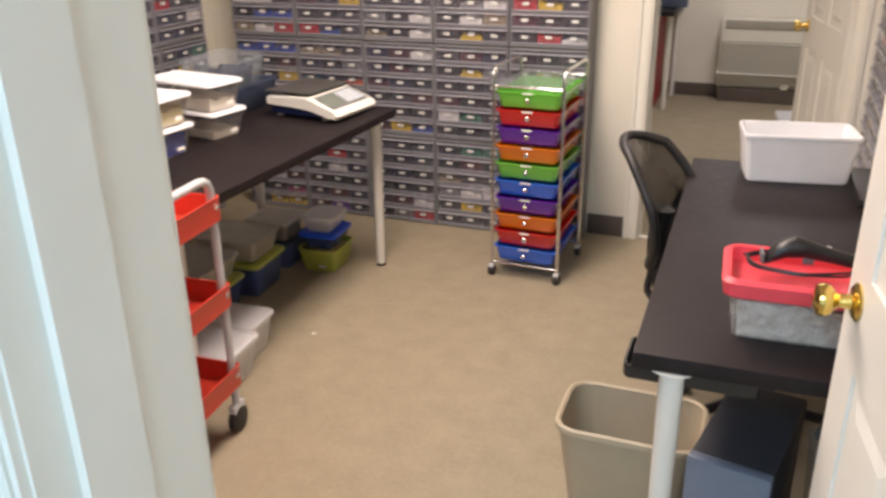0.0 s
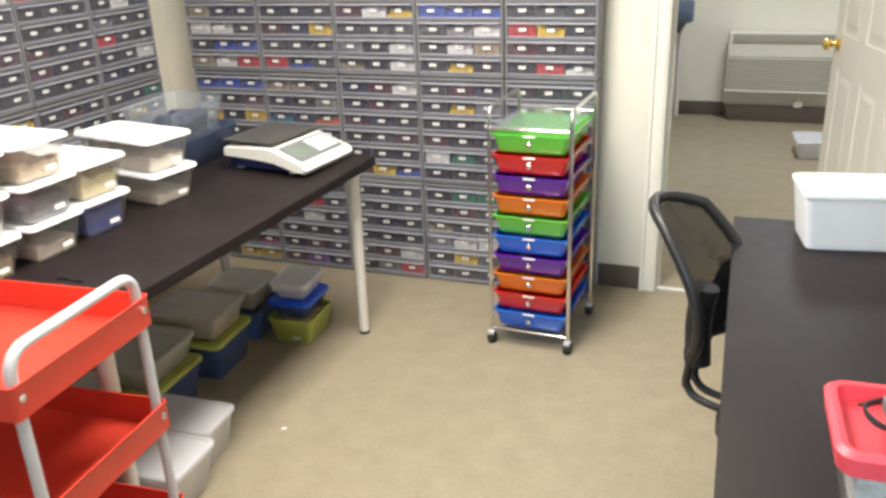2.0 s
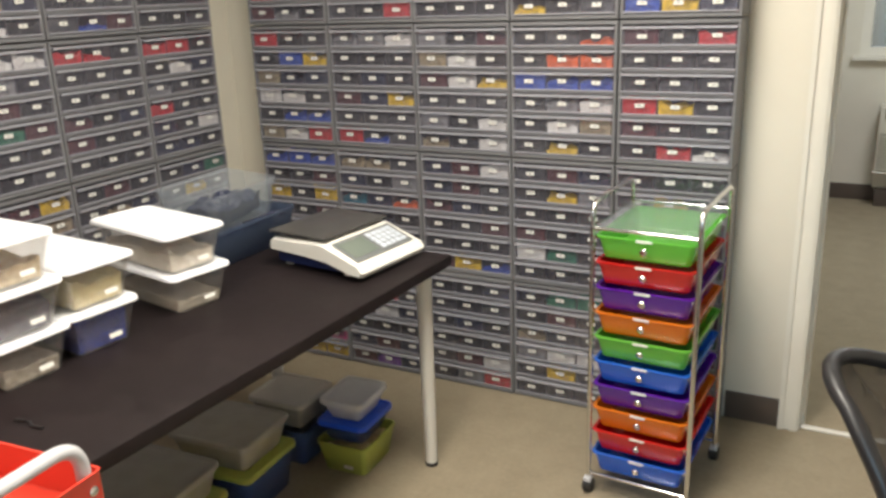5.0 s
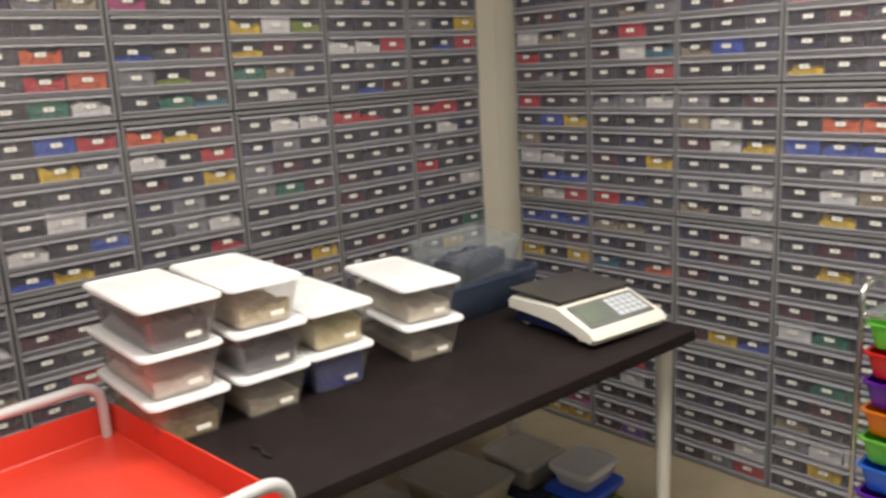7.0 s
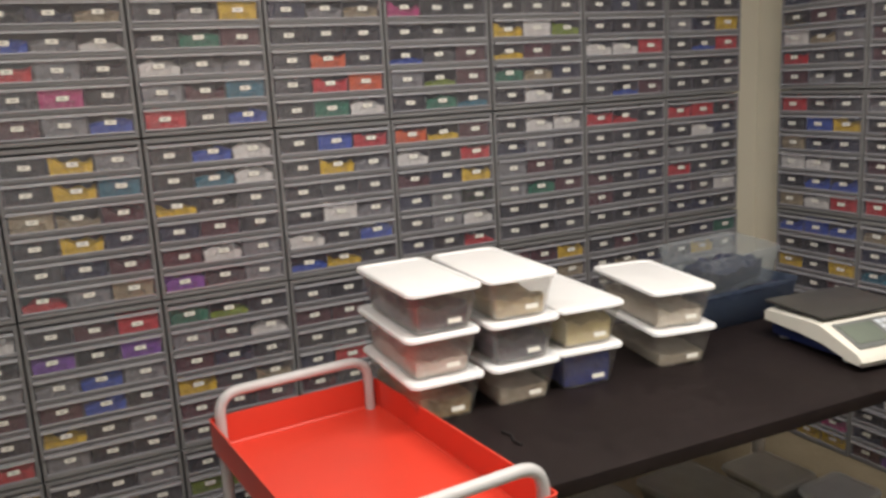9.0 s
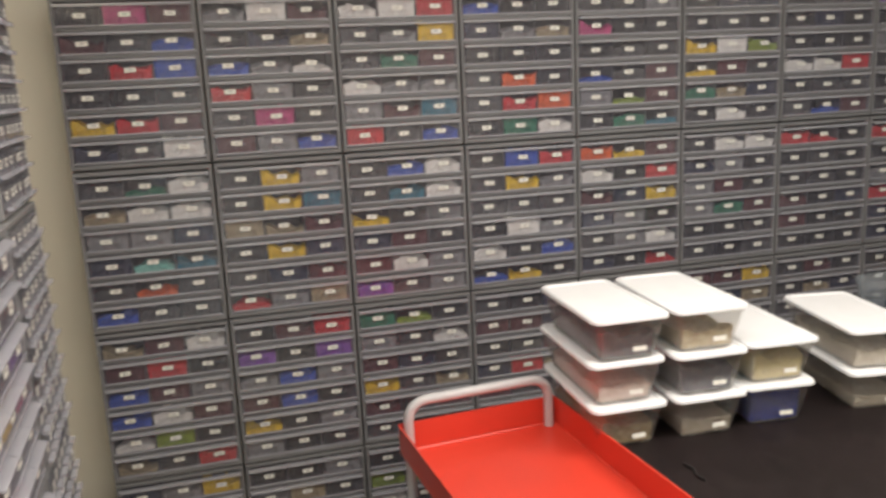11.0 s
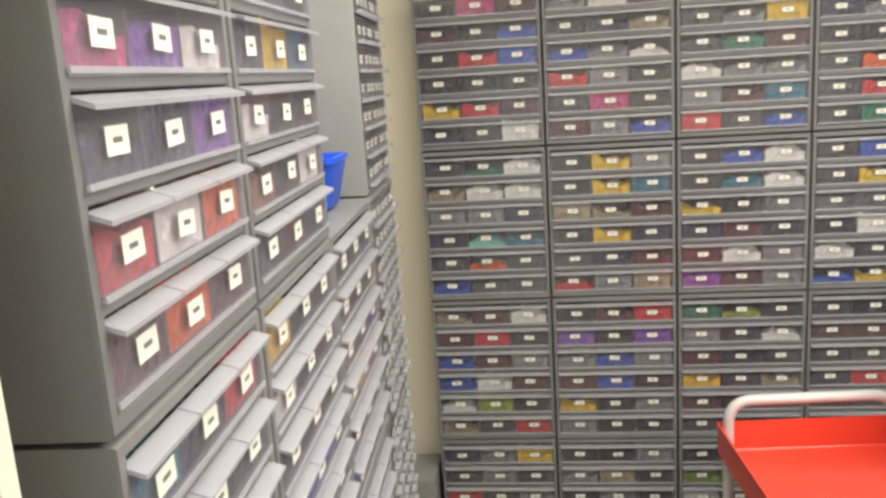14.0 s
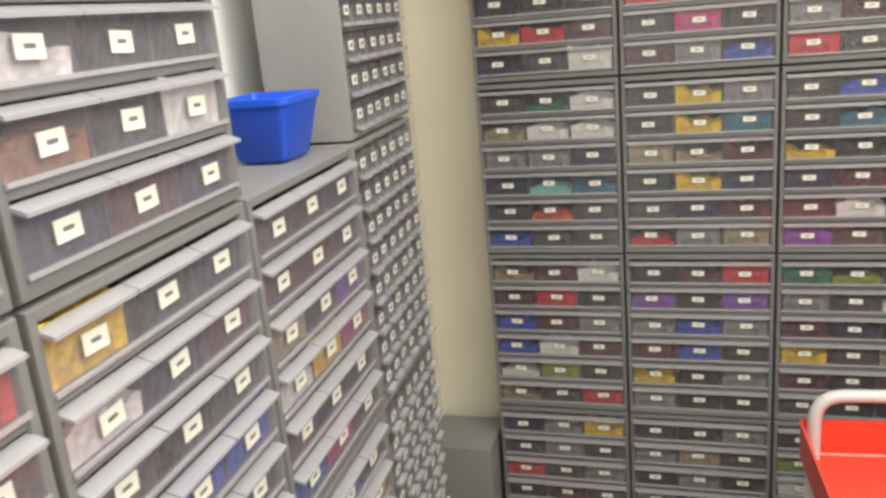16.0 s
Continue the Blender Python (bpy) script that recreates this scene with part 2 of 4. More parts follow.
def rrect(w, d, r, z, n=4, cx=0.0, cy=0.0):
    """A rounded rectangle's points, anticlockwise."""
    out = []
    for sx, sy, a0 in ((1, -1, -90), (1, 1, 0), (-1, 1, 90), (-1, -1, 180)):
        for i in range(n + 1):
            a = radians(a0 + 90 * i / n)
            out.append((cx + sx * (w / 2 - r) + r * math.cos(a), cy + sy * (d / 2 - r) + r * math.sin(a), z))
    return out


def loft(bm, rings, cap0=True, cap1=True):
    vs = [[bm.verts.new(p) for p in ring] for ring in rings]
    n = len(rings[0])
    for a, b in zip(vs, vs[1:]):
        for i in range(n):
            bm.faces.new((a[i], a[(i + 1) % n], b[(i + 1) % n], b[i]))
    if cap0:
        bm.faces.new(vs[0][::-1])
    if cap1:
        bm.faces.new(vs[-1])


def tub(w, d, h, taper=0.02, th=0.003, rim=0.006, r=0.02):
    """An open tub with wall thickness and an out-turned rim, base centred at the origin."""
    bm = bmesh.new()
    wb, db = w - 2 * taper, d - 2 * taper
    loft(bm, [rrect(wb - 0.012, db - 0.012, r, 0), rrect(wb, db, r, 0.006), rrect(w, d, r, h - 0.012), rrect(w + 2 * rim, d + 2 * rim, r + rim, h - 0.010),
              rrect(w + 2 * rim, d + 2 * rim, r + rim, h), rrect(w - 2 * th, d - 2 * th, r - th, h), rrect(wb - 2 * th, db - 2 * th, r - th, th)])
    return bm


def tube(bm, pts, r, n=10):
    """A round bar along a line of points."""
    pts = [Vector(p) for p in pts]
    rings, up = [], None
    for i, p in enumerate(pts):
        t = (pts[min(i + 1, len(pts) - 1)] - pts[max(i - 1, 0)]).normalized()
        if up is None:
            up = t.orthogonal().normalized()
        up = (up - t * up.dot(t)).normalized()
        side = t.cross(up)
        rings.append([p + r * (math.cos(2 * math.pi * k / n) * up + math.sin(2 * math.pi * k / n) * side) for k in range(n)])
    loft(bm, rings)


def fillet(pts, r, n=5):
    """A line of points with its corners rounded."""
    pts = [Vector(p) for p in pts]
    out = [pts[0]]
    for a, b, c in zip(pts, pts[1:], pts[2:]):
        u, v = (a - b).normalized(), (c - b).normalized()
        for i in range(n + 1):
            s = i / n
            out.append((b + u * r) * (1 - s) ** 2 + b * 2 * s * (1 - s) + (b + v * r) * s ** 2)
    return out + [pts[-1]]


def lathe(bm, prof, n=20, axis="z", at=(0, 0, 0)):
    rings = []
    for r, z in prof:
        ring = []
        for k in range(n):
            a = 2 * math.pi * k / n
            c, s = r * math.cos(a), r * math.sin(a)
            p = {"z": (c, s, z), "x": (z, c, s), "y": (s, z, c)}[axis]
            ring.append((p[0] + at[0], p[1] + at[1], p[2] + at[2]))
        rings.append(ring)
    loft(bm, rings)


def heap(w, d, h, rough=0.25, n=9, seed=0):
    """A heap of small pieces with an uneven top."""
    bm = bmesh.new()
    top, bot = [], []
    for j in range(n):
        for i in range(n):
            x, y = w * (i / (n - 1) - 0.5), d * (j / (n - 1) - 0.5)
            z = h * (1 - rough + 2 * rough * noise.noise((x * 26 + seed * 7.3, y * 26, seed)))
            top.append(bm.verts.new((x, y, max(0.004, z))))
            bot.append(bm.verts.new((x * 0.96, y * 0.96, 0)))
    for j in range(n - 1):
        for i in range(n - 1):
            a = j * n + i
            bm.faces.new((top[a], top[a + 1], top[a + n + 1], top[a + n]))
            bm.faces.new((bot[a], bot[a + n], bot[a + n + 1], bot[a + 1]))
    edge = [i for i in range(n)] + [n * j + n - 1 for j in range(1, n)] + [n * (n - 1) + i for i in range(n - 2, -1, -1)] + [n * j for j in range(n - 2, 0, -1)]
    for a, b in zip(edge, edge[1:] + edge[:1]):
        bm.faces.new((bot[a], bot[b], top[b], top[a]))
    return bm


def mesh_of(bm, name, *materials, smooth=True):
    bmesh.ops.recalc_face_normals(bm, faces=bm.faces[:])
    me = bpy.data.meshes.new(name)
    bm.to_mesh(me)
    bm.free()
    for m in materials:
        me.materials.append(m)
    if smooth:
        me.shade_smooth()
        me.set_sharp_from_angle(angle=radians(38))
    return me


def part(name, bm, material, parent=None, label="", at=None, smooth=True):
    """One mesh object under a thing or a part."""
    me = bm if isinstance(bm, bpy.types.Mesh) else mesh_of(bm, name, material, smooth=smooth)
    ob = new(name, me)
    ob.parent = parent
    if at is not None:
        ob.matrix_basis = at
    return tagged(ob, label)


def thing(name, label, category, at, group="", kind=""):
    ob = new(name)
    ob.empty_display_size = 0.05
    ob.matrix_basis = at
    return tagged(ob, label, category, group, kind)


def solid(name, bm, material, label, category, at=None, group="", kind=""):
    return tagged(part(name, bm, material, None, "", at), label, category, group, kind)


def structure(name, bm, material, label):
    return tagged(part(name, bm, material, None), label, name.split("_")[0], "", "structure")


# ---- structure ----
LX, LY, BX, BY, FY, W, H = -2.145, 1.153, -0.166, 4.275, 1.188, 0.3765, 0.466
DEEP = 0.145
XW, XE, YB, YF = LX - DEEP - 0.004, 1.175, BY + DEEP + 0.004, 1.19


def walls(name, boxes, material, label):
    bm = bmesh.new()
    for b in boxes:
        box(bm, *b)
    return structure(name, bm, material, label)


fb = bmesh.new()
box(fb, -3.2, 3.2, -2.6, 8.2, -0.12, 0.0)
structure("floor", fb, M["floor"], "beige carpet floor with fine flecks")
cb = bmesh.new()
box(cb, -3.2, 3.2, -2.6, 8.2, CEIL, CEIL + 0.1)
structure("ceiling", cb, M["ceiling"], "plain off-white ceiling")
walls("wall_west", [(XW - 0.12, XW, 0.81, YB + 0.12, 0, CEIL)], M["wall"], "cream painted wall behind drawer cabinets")
walls("wall_east", [(XE, XE + 0.12, 0.95, YB + 0.12, 0, CEIL)], M["wall"], "cream painted side wall")
D2L, D2R, DH = 0.092, 0.935, 2.04
walls("wall_north", [(XW, D2L - 0.012, YB, YB + 0.12, 0, CEIL), (D2R + 0.012, XE, YB, YB + 0.12, 0, CEIL), (D2L - 0.012, D2R + 0.012, YB, YB + 0.12, DH + 0.012, CEIL)],
      M["wall"], "cream painted wall with a doorway to the next room")
D1L, D1R = -0.008, 0.925
walls("wall_south", [(XW, -0.095, 0.81, 0.93, 0, CEIL), (-0.093, D1L - 0.014, 0.95, YF, 0, CEIL), (-0.215, -0.095, 0.93, 0.97, 0, CEIL),
                     (D1R + 0.014, XE, 0.95, YF, 0, CEIL), (D1L - 0.014, D1R + 0.014, 0.95, YF, DH + 0.014, CEIL)], M["wall"], "cream painted wall with the entrance doorway")
walls("wall_hall", [(-1.6, -1.5, -2.0, 0.81, 0, CEIL), (1.9, 2.0, -2.0, 0.95, 0, CEIL), (-1.6, 2.0, -2.1, -2.0, 0, CEIL), (XE + 0.12, 2.0, 0.95, 1.07, 0, CEIL), (-1.6, -0.097, 0.80, 0.808, 0, CEIL)],
      M["hallwall"], "off-white hallway walls outside the entrance")
R2Y = 7.95
walls("wall_far_room", [(-1.0, -0.9, YB + 0.12, R2Y, 0, CEIL), (2.3, 2.4, YB + 0.12, R2Y, 0, CEIL), (-1.0, 0.05, R2Y, R2Y + 0.12, 0, CEIL), (1.45, 2.4, R2Y, R2Y + 0.12, 0, CEIL),
                        (0.05, 1.45, R2Y, R2Y + 0.12, 0, 0.98), (0.05, 1.45, R2Y, R2Y + 0.12, 2.05, CEIL), (XE + 0.12, 2.4, YB, YB + 0.12, 0, CEIL)],
      M["wall"], "cream painted walls of the next room")


def casing(name, x0, x1, h, yface, side, wide=0.066):
    """Moulded door trim on one face of a wall: three strips, each with a stepped profile."""
    bm = bmesh.new()
    for a, b, t in ((0.0, wide, 0.012), (0.008, 0.030, 0.017), (wide - 0.016, wide, 0.020)):
        y0, y1 = (yface, yface + side * t) if side > 0 else (yface + side * t, yface)
        box(bm, x0 - b, x0 - a, y0, y1, 0, h + b)
        box(bm, x1 + a, x1 + b, y0, y1, 0, h + b)
        box(bm, x0 - a, x1 + a, y0, y1, h + a, h + b)
    return structure(name, bm, M["trim"], "white moulded door trim")


def jamb(name, x0, x1, h, y0, y1, t, stop, wide=0.034):
    bm = bmesh.new()
    box(bm, x0 - t, x0, y0, y1, 0, h + t)
    box(bm, x1, x1 + t, y0, y1, 0, h + t)
    box(bm, x0, x1, y0, y1, h, h + t)
    box(bm, x0, x0 + 0.012, stop, stop + wide, 0, h)
    box(bm, x1 - 0.012, x1, stop, stop + wide, 0, h)
    box(bm, x0 + 0.012, x1 - 0.012, stop, stop + wide, h - 0.012, h)
    return structure(name, bm, M["trim"], "white painted door lining with a stop")


jamb("door_lining_south", D1L, D1R, DH, 0.95, YF, 0.014, 1.0, 0.085)
casing("trim_south_inside", D1L - 0.004, D1R + 0.004, DH, YF, 1)
casing("trim_south_outside", D1L - 0.004, D1R + 0.004, DH, 0.95, -1)
jamb("door_lining_north", D2L, D2R, DH, YB, YB + 0.12, 0.012, YB + 0.045)
casing("trim_north_inside", D2L - 0.004, D2R + 0.004, DH, YB, -1)
casing("trim_north_outside", D2L - 0.004, D2R + 0.004, DH, YB + 0.12, 1)


def skirting(name, x0, x1, y0, y1, h=0.105):
    bm = bbox(x0, x1, y0, y1, 0, h, 0.003)
    return structure(name, bm, M["base"], "dark brown vinyl baseboard")


skirting("baseboard_north", -0.16, D2L - 0.072, YB - 0.008, YB)
skirting("baseboard_north_east", D2R + 0.072, XE, YB - 0.008, YB)
skirting("baseboard_east", XE - 0.008, XE, YF, YB - 0.01)
skirting("baseboard_far", -0.9, 2.3, R2Y - 0.01, R2Y, 0.11)
th = bbox(D2L, D2R, YB + 0.01, YB + 0.035, 0, 0.008, 0.003)
structure("threshold", th, M["leg"], "thin pale metal strip across the doorway floor")


def panel_door(name, label, width, at, knob_side):
    """A six-panel door leaf. Hinge line at the origin, the leaf along +x, faces at y = +-0.0175."""
    root = thing(name, label, "door", at, kind="structure")
    bm = bmesh.new()
    box(bm, 0, width, -0.0155, 0.0155, 0.01, 2.02)
    st = 0.11
    mid = width / 2
    xs = ((0, st), (mid - 0.05, mid + 0.05), (width - st, width))
    rows = ((0.01, 0.22), (0.84, 1.00), (1.52, 1.62), (1.90, 2.02))
    for s in (-1, 1):
        y0, y1 = (0.0155, 0.0215) if s > 0 else (-0.0215, -0.0155)
        for a, b in xs:
            box(bm, a, b, y0, y1, 0.01, 2.02)
        for a, b in rows:
            box(bm, st, mid - 0.05, y0, y1, a, b)
            box(bm, mid + 0.05, width - st, y0, y1, a, b)
        for za, zb in ((0.22, 0.84), (1.00, 1.52), (1.62, 1.90)):
            for xa, xb in ((st, mid - 0.05), (mid + 0.05, width - st)):
                c = [bm.verts.new((x, s * yy, z)) for x, z, yy in ((xa + 0.03, za + 0.03, 0.0156), (xb - 0.03, za + 0.03, 0.0156), (xb - 0.03, zb - 0.03, 0.0156), (xa + 0.03, zb - 0.03, 0.0156),
                     (xa + 0.055, za + 0.055, 0.0205), (xb - 0.055, za + 0.055, 0.0205), (xb - 0.055, zb - 0.055, 0.0205), (xa + 0.055, zb - 0.055, 0.0205))]
                for q in ((0, 1, 5, 4), (1, 2, 6, 5), (2, 3, 7, 6), (3, 0, 4, 7), (4, 5, 6, 7)):
                    bm.faces.new([c[i] for i in q])
    part("leaf", bm, M["doorwhite"], root, smooth=False)
    for s in (-1, 1):
        kb = bmesh.new()
        y = 0.0215
        prof = [(0.001, y), (0.031, y), (0.032, y + 0.003), (0.026, y + 0.008), (0.013, y + 0.012), (0.011, y + 0.030), (0.016, y + 0.036), (0.025, y + 0.043), (0.028, y + 0.052), (0.025, y + 0.062), (0.015, y + 0.067), (0.001, y + 0.068)]
        lathe(kb, [(r, s * z) for r, z in prof], 24, "y", (width - 0.065, 0, 0.945))
        part("knob", kb, M["brass"], root, "polished brass door knob")
    for z in (0.25, 1.05, 1.8):
        hb = bmesh.new()
        lathe(hb, [(0.007, z - 0.045), (0.007, z + 0.045)], 10, "z", (-0.004, knob_side * 0.024, 0))
        part("hinge", hb, M["brass"], root, "brass hinge")
    return root


def aim(x0, y0, x1, y1):
    return pose(x0, y0, 0, 0, 0, math.degrees(math.atan2(y1 - y0, x1 - x0)))


panel_door("door_entrance", "white six-panel door standing open into the store room", 0.83, aim(0.895, 1.10, 0.776, 1.951), -1)
panel_door("door_far_room", "white six-panel door open into the next room", 0.82, aim(0.918, YB + 0.128, 0.772, YB + 0.94), -1)


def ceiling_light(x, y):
    root = thing("ceiling_light", "assumed white ceiling light with a flat diffuser", "ceiling light", pose(x, y, CEIL, 0, 0, 0 if y < 0 else 90), "ceiling lights")
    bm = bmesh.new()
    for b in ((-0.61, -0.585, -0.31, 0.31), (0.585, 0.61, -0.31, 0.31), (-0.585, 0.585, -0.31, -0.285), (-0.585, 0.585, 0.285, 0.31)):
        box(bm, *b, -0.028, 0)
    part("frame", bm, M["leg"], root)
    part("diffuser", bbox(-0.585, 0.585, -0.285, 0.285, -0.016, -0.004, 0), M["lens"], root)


# None is in view; the next-room and hall fixtures are added to house lamps.
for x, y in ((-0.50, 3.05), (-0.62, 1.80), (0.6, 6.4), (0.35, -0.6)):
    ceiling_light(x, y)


# ---- drawer cabinets ----
def cabinet_shell(w, h, deep, s=0.011, t=0.014, material="cab"):
    """A hollow shell, open to the front at y = 0, which faces -y."""
    bm = bmesh.new()
    g = 0.0024

    def ring(a, c, y):
        return [(g + a, y, g + c), (w - g - a, y, g + c), (w - g - a, y, h - g - c), (g + a, y, h - g - c)]

    loft(bm, [ring(0, 0, deep), ring(0, 0, 0.004), ring(0.002, 0.002, 0.0), ring(s - 0.002, t - 0.003, 0.0), ring(s, t, 0.003), ring(s, t, deep - 0.006)])
    return mesh_of(bm, "shell", M[material])


def rail_mesh(w, deep):
    return mesh_of(bbox(0.0112, w - 0.0112, 0.002, deep - 0.007, -0.0055, 0.0055, 0.002, 1), "rail", M["cab"])


def drawer_kit(w, ph, deep):
    """One wide clear drawer: a tray with dividers, its clear front and the pull lip along the top edge.
    The deep drawers have a broad frosted lip in three pieces, one for each bin."""
    broad = deep > 0.2
    w2 = w - 0.026
    hh = ph - 0.007
    bm = bmesh.new()
    box(bm, 0, w2, -0.003, 0.0, 0.0, hh - 0.0046)
    front = mesh_of(bm, "drawer", M["deepdrawer" if broad else "drawer"], smooth=False)
    bm = bmesh.new()
    if broad:
        v = box(bm, 0.001, w2 / 3 - 0.001, -0.016, 0.002, hh - 0.0038, hh)
        for k in (0, 1, 4, 5):
            v[k].co.z -= 0.006
    else:
        v = box(bm, 0.0001, w2 / 3 - 0.0001, -0.012, 0.002, hh - 0.0042, hh)
        for k in (0, 1):
            v[k].co.z -= 0.004
    lip = mesh_of(bm, "pull_lip", M["lipbroad" if broad else "lip"], smooth=False)
    bm = bmesh.new()
    box(bm, 0.0, w2, -0.006, -0.0034, 0, 0.0045)
    foot = mesh_of(bm, "lower_lip", M["lip"], smooth=False)
    bm = bmesh.new()
    n, t, top, d = 3, 0.002, hh * 0.86, deep - 0.02
    prof = [(0.0, top)]
    for k in range(n):
        a, c = k * w2 / n + t / 2, (k + 1) * w2 / n - t / 2
        prof += [(a, top), (a, 0.002), (c, 0.002), (c, top)]
    prof += [(w2, top), (w2, 0.0), (0.0, 0.0)]
    loft(bm, [[(x, y, z) for x, z in prof] for y in (0.002, d)])
    tray = mesh_of(bm, "tray", M["tray"], smooth=False)
    return front, lip, foot, tray


cache = {}


def content_mesh(code, w, h, shape):
    key = (code, round(w, 3), round(h, 3), shape)
    if key not in cache:
        f = (1.0, 0.78, 0.5)[shape]
        bm = heap(w, 0.05, h * f, (0.10, 0.34, 0.5)[shape], 7, shape + len(cache) % 5)
        cache[key] = mesh_of(bm, "filling", M["pc" + code], smooth=False)
    return cache[key]


def label_mesh(lw, lh):
    bm = bmesh.new()
    box(bm, -lw / 2, lw / 2, -0.0006, 0.0, -lh / 2, lh / 2, 0)
    box(bm, -lw * 0.2, lw * 0.2, -0.0009, -0.0006, -lh * 0.08, lh * 0.12, 1)
    return mesh_of(bm, "label", M["label"], M["ink"], smooth=False)


LABEL = label_mesh(0.030, 0.0125)
LABEL_BIG = label_mesh(0.034, 0.020)
kits = {}
rng = random.Random(4)
COMMON = "kkkkkkkkkgggggkkkknnmmmss" * 3 + "wwwwyyrrbbbGGtttoTPpl"


def cabinet(at, codes="", rows=6, w=W, h=H, deep=DEEP, label="grey plastic cabinet of clear drawers with small parts", group="drawer cabinets"):
    """A cabinet of wide clear drawers, each with three bins of small parts and three paper labels."""
    key = (rows, w, h, deep)
    if key not in kits:
        kits[key] = (cabinet_shell(w, h, deep, 0.011 if deep < 0.2 else 0.014), rail_mesh(w, deep), drawer_kit(w, (h - 0.028) / rows - 0.006, deep))
    body, rail, (dm, lip, foot, tray) = kits[key]
    root = thing("drawer_cabinet", label, "drawer cabinet", at, group)
    part("shell", body, None, root)
    p = (h - 0.028) / rows
    for r in range(1, rows):
        part("rail", rail, None, root, at=pose(0, 0, 0.014 + r * p))
    cell = (w - 0.028) / 3
    codes = codes.replace(" ", "")
    for r in range(rows):
        dr = part("drawer", dm, None, root, at=pose(0.013, 0.002 + rng.uniform(-0.001, 0.001), h - 0.014 - (r + 1) * p + 0.0055))
        for c in range(3):
            part("pull_lip", lip, None, dr, at=pose(c * (w - 0.026) / 3, 0, 0))
        part("lower_lip", foot, None, dr)
        part("tray", tray, None, dr)
        ph = p - 0.0135
        for c in range(3):
            i = r * 3 + c
            code = codes[i] if i < len(codes) else rng.choice(COMMON)
            if code == "k":
                code = rng.choice("kkkkggnm")
            shape = rng.choice((0, 0, 1)) if code in "kgnms" else rng.choice((0, 1, 1, 2) if deep < 0.2 else (0, 1, 1))
            x = 0.001 + (c + 0.5) * cell
            if code:
                part("filling", content_mesh(code, cell - 0.006, ph, shape), None, dr, at=pose(x, 0.0275, 0.0025))
            lm = LABEL if deep < 0.2 else LABEL_BIG
            part("label", lm, None, dr, at=pose(x + rng.uniform(-0.004, 0.004), -0.0032, ph * (0.5 if deep < 0.2 else 0.45) + rng.uniform(-0.002, 0.002), 0, rng.uniform(-3, 3), 0))
    return root


# west wall: eight columns, four high; rows of codes from the top drawer down
WEST = {
    (0, 3): "kPm kkb krb kkk yrk nkw", (0, 2): "kGw tww ssn naT kok bkk", (0, 1): "tmw krk bks bwm wlk tkr", (0, 0): "nsy ksk rks kkk",
    (1, 3): "swm kkt bsw rsk kPk msb", (1, 2): "kys kyT ttk kyn knm rst", (1, 1): "kmr pkp sbs kbk yks skk", (1, 0): "kks stk ksk",
    (2, 3): "wwr ksy kGm wss smT rgb", (2, 2): "kbw kTw ydk kmk mws pks", (2, 1): "Glk skw mkk ykt kkk kkk", (2, 0): "kkk llk",
    (3, 3): "bkk kst kkk kok gro kGw", (3, 2): "kbr kys kkk kws wkb byk", (3, 1): "kkk kmk kkk krt kkk krk",
    (4, 3): "kks Pkk kgk bkm slk kGT", (4, 2): "oyk wkr mky ksd ksw kkr", (5, 3): "kkk kkk ywl ymk Gtk kwk", (5, 2): "kww ksk skk sGk kkk kkk", (5, 1): "kmy kkt",
    (6, 3): "kkk kkk kkk wwr kkk kbk", (6, 2): "rrk kkk kkk mkn mkk kkk", (6, 1): "kmk ktk", (7, 3): "psw kkk sky kbr kkk kkk", (7, 2): "rrk kwk skk rkk nkw kkk", (7, 1): "kkG kyk",
}
for c in range(8):
    for r in range(4):
        cabinet(pose(LX + rng.uniform(-0.003, 0.003), LY + W * c, H * r, 0, 0, 90), WEST.get((c, r), ""))
# north wall: five columns, from the west
# d marks bins that are only dark inside, drawn as a near-black filling.
NORTH = {
    (0, 3): "kkk kkk kkk wts rkk ksk", (0, 2): "rkk kby tkk wwk kbb twr", (0, 1): "bbb dkk yky kkk", (1, 3): "kkk kkk kts krk kwT kkr", (1, 2): "ssw kkk kkk mky kkk rbk",
    (1, 1): "ttk kks Tko kkd kkd kkk", (1, 0): "kkk krk kwk kkk", (2, 3): "kkk kkb kkk kkk tbk kkk", (2, 2): "skm twd mwy kkk skw tkw", (2, 1): "kmw kkk mkk kkk kkk kyb",
    (2, 0): "kkk kkk kkk kkk kkw ksr", (3, 3): "kkk kkr rrk kmk kkk ykk", (3, 2): "kko koo bbb ksw kwt kyk", (3, 1): "kkk kys kkk mkk wGk kkk", (3, 0): "kGG kkk tkk sww kyk kkk",
    (4, 3): "kkk kkk krk rkr rkk byk", (4, 2): "kkr kkk kkk ryk kkk krw", (4, 1): "kkk kyk",
}
for c in range(5):
    for r in range(4):
        cabinet(pose(BX - W * (5 - c), BY + rng.uniform(-0.003, 0.003), H * r), NORTH.get((c, r), ""))
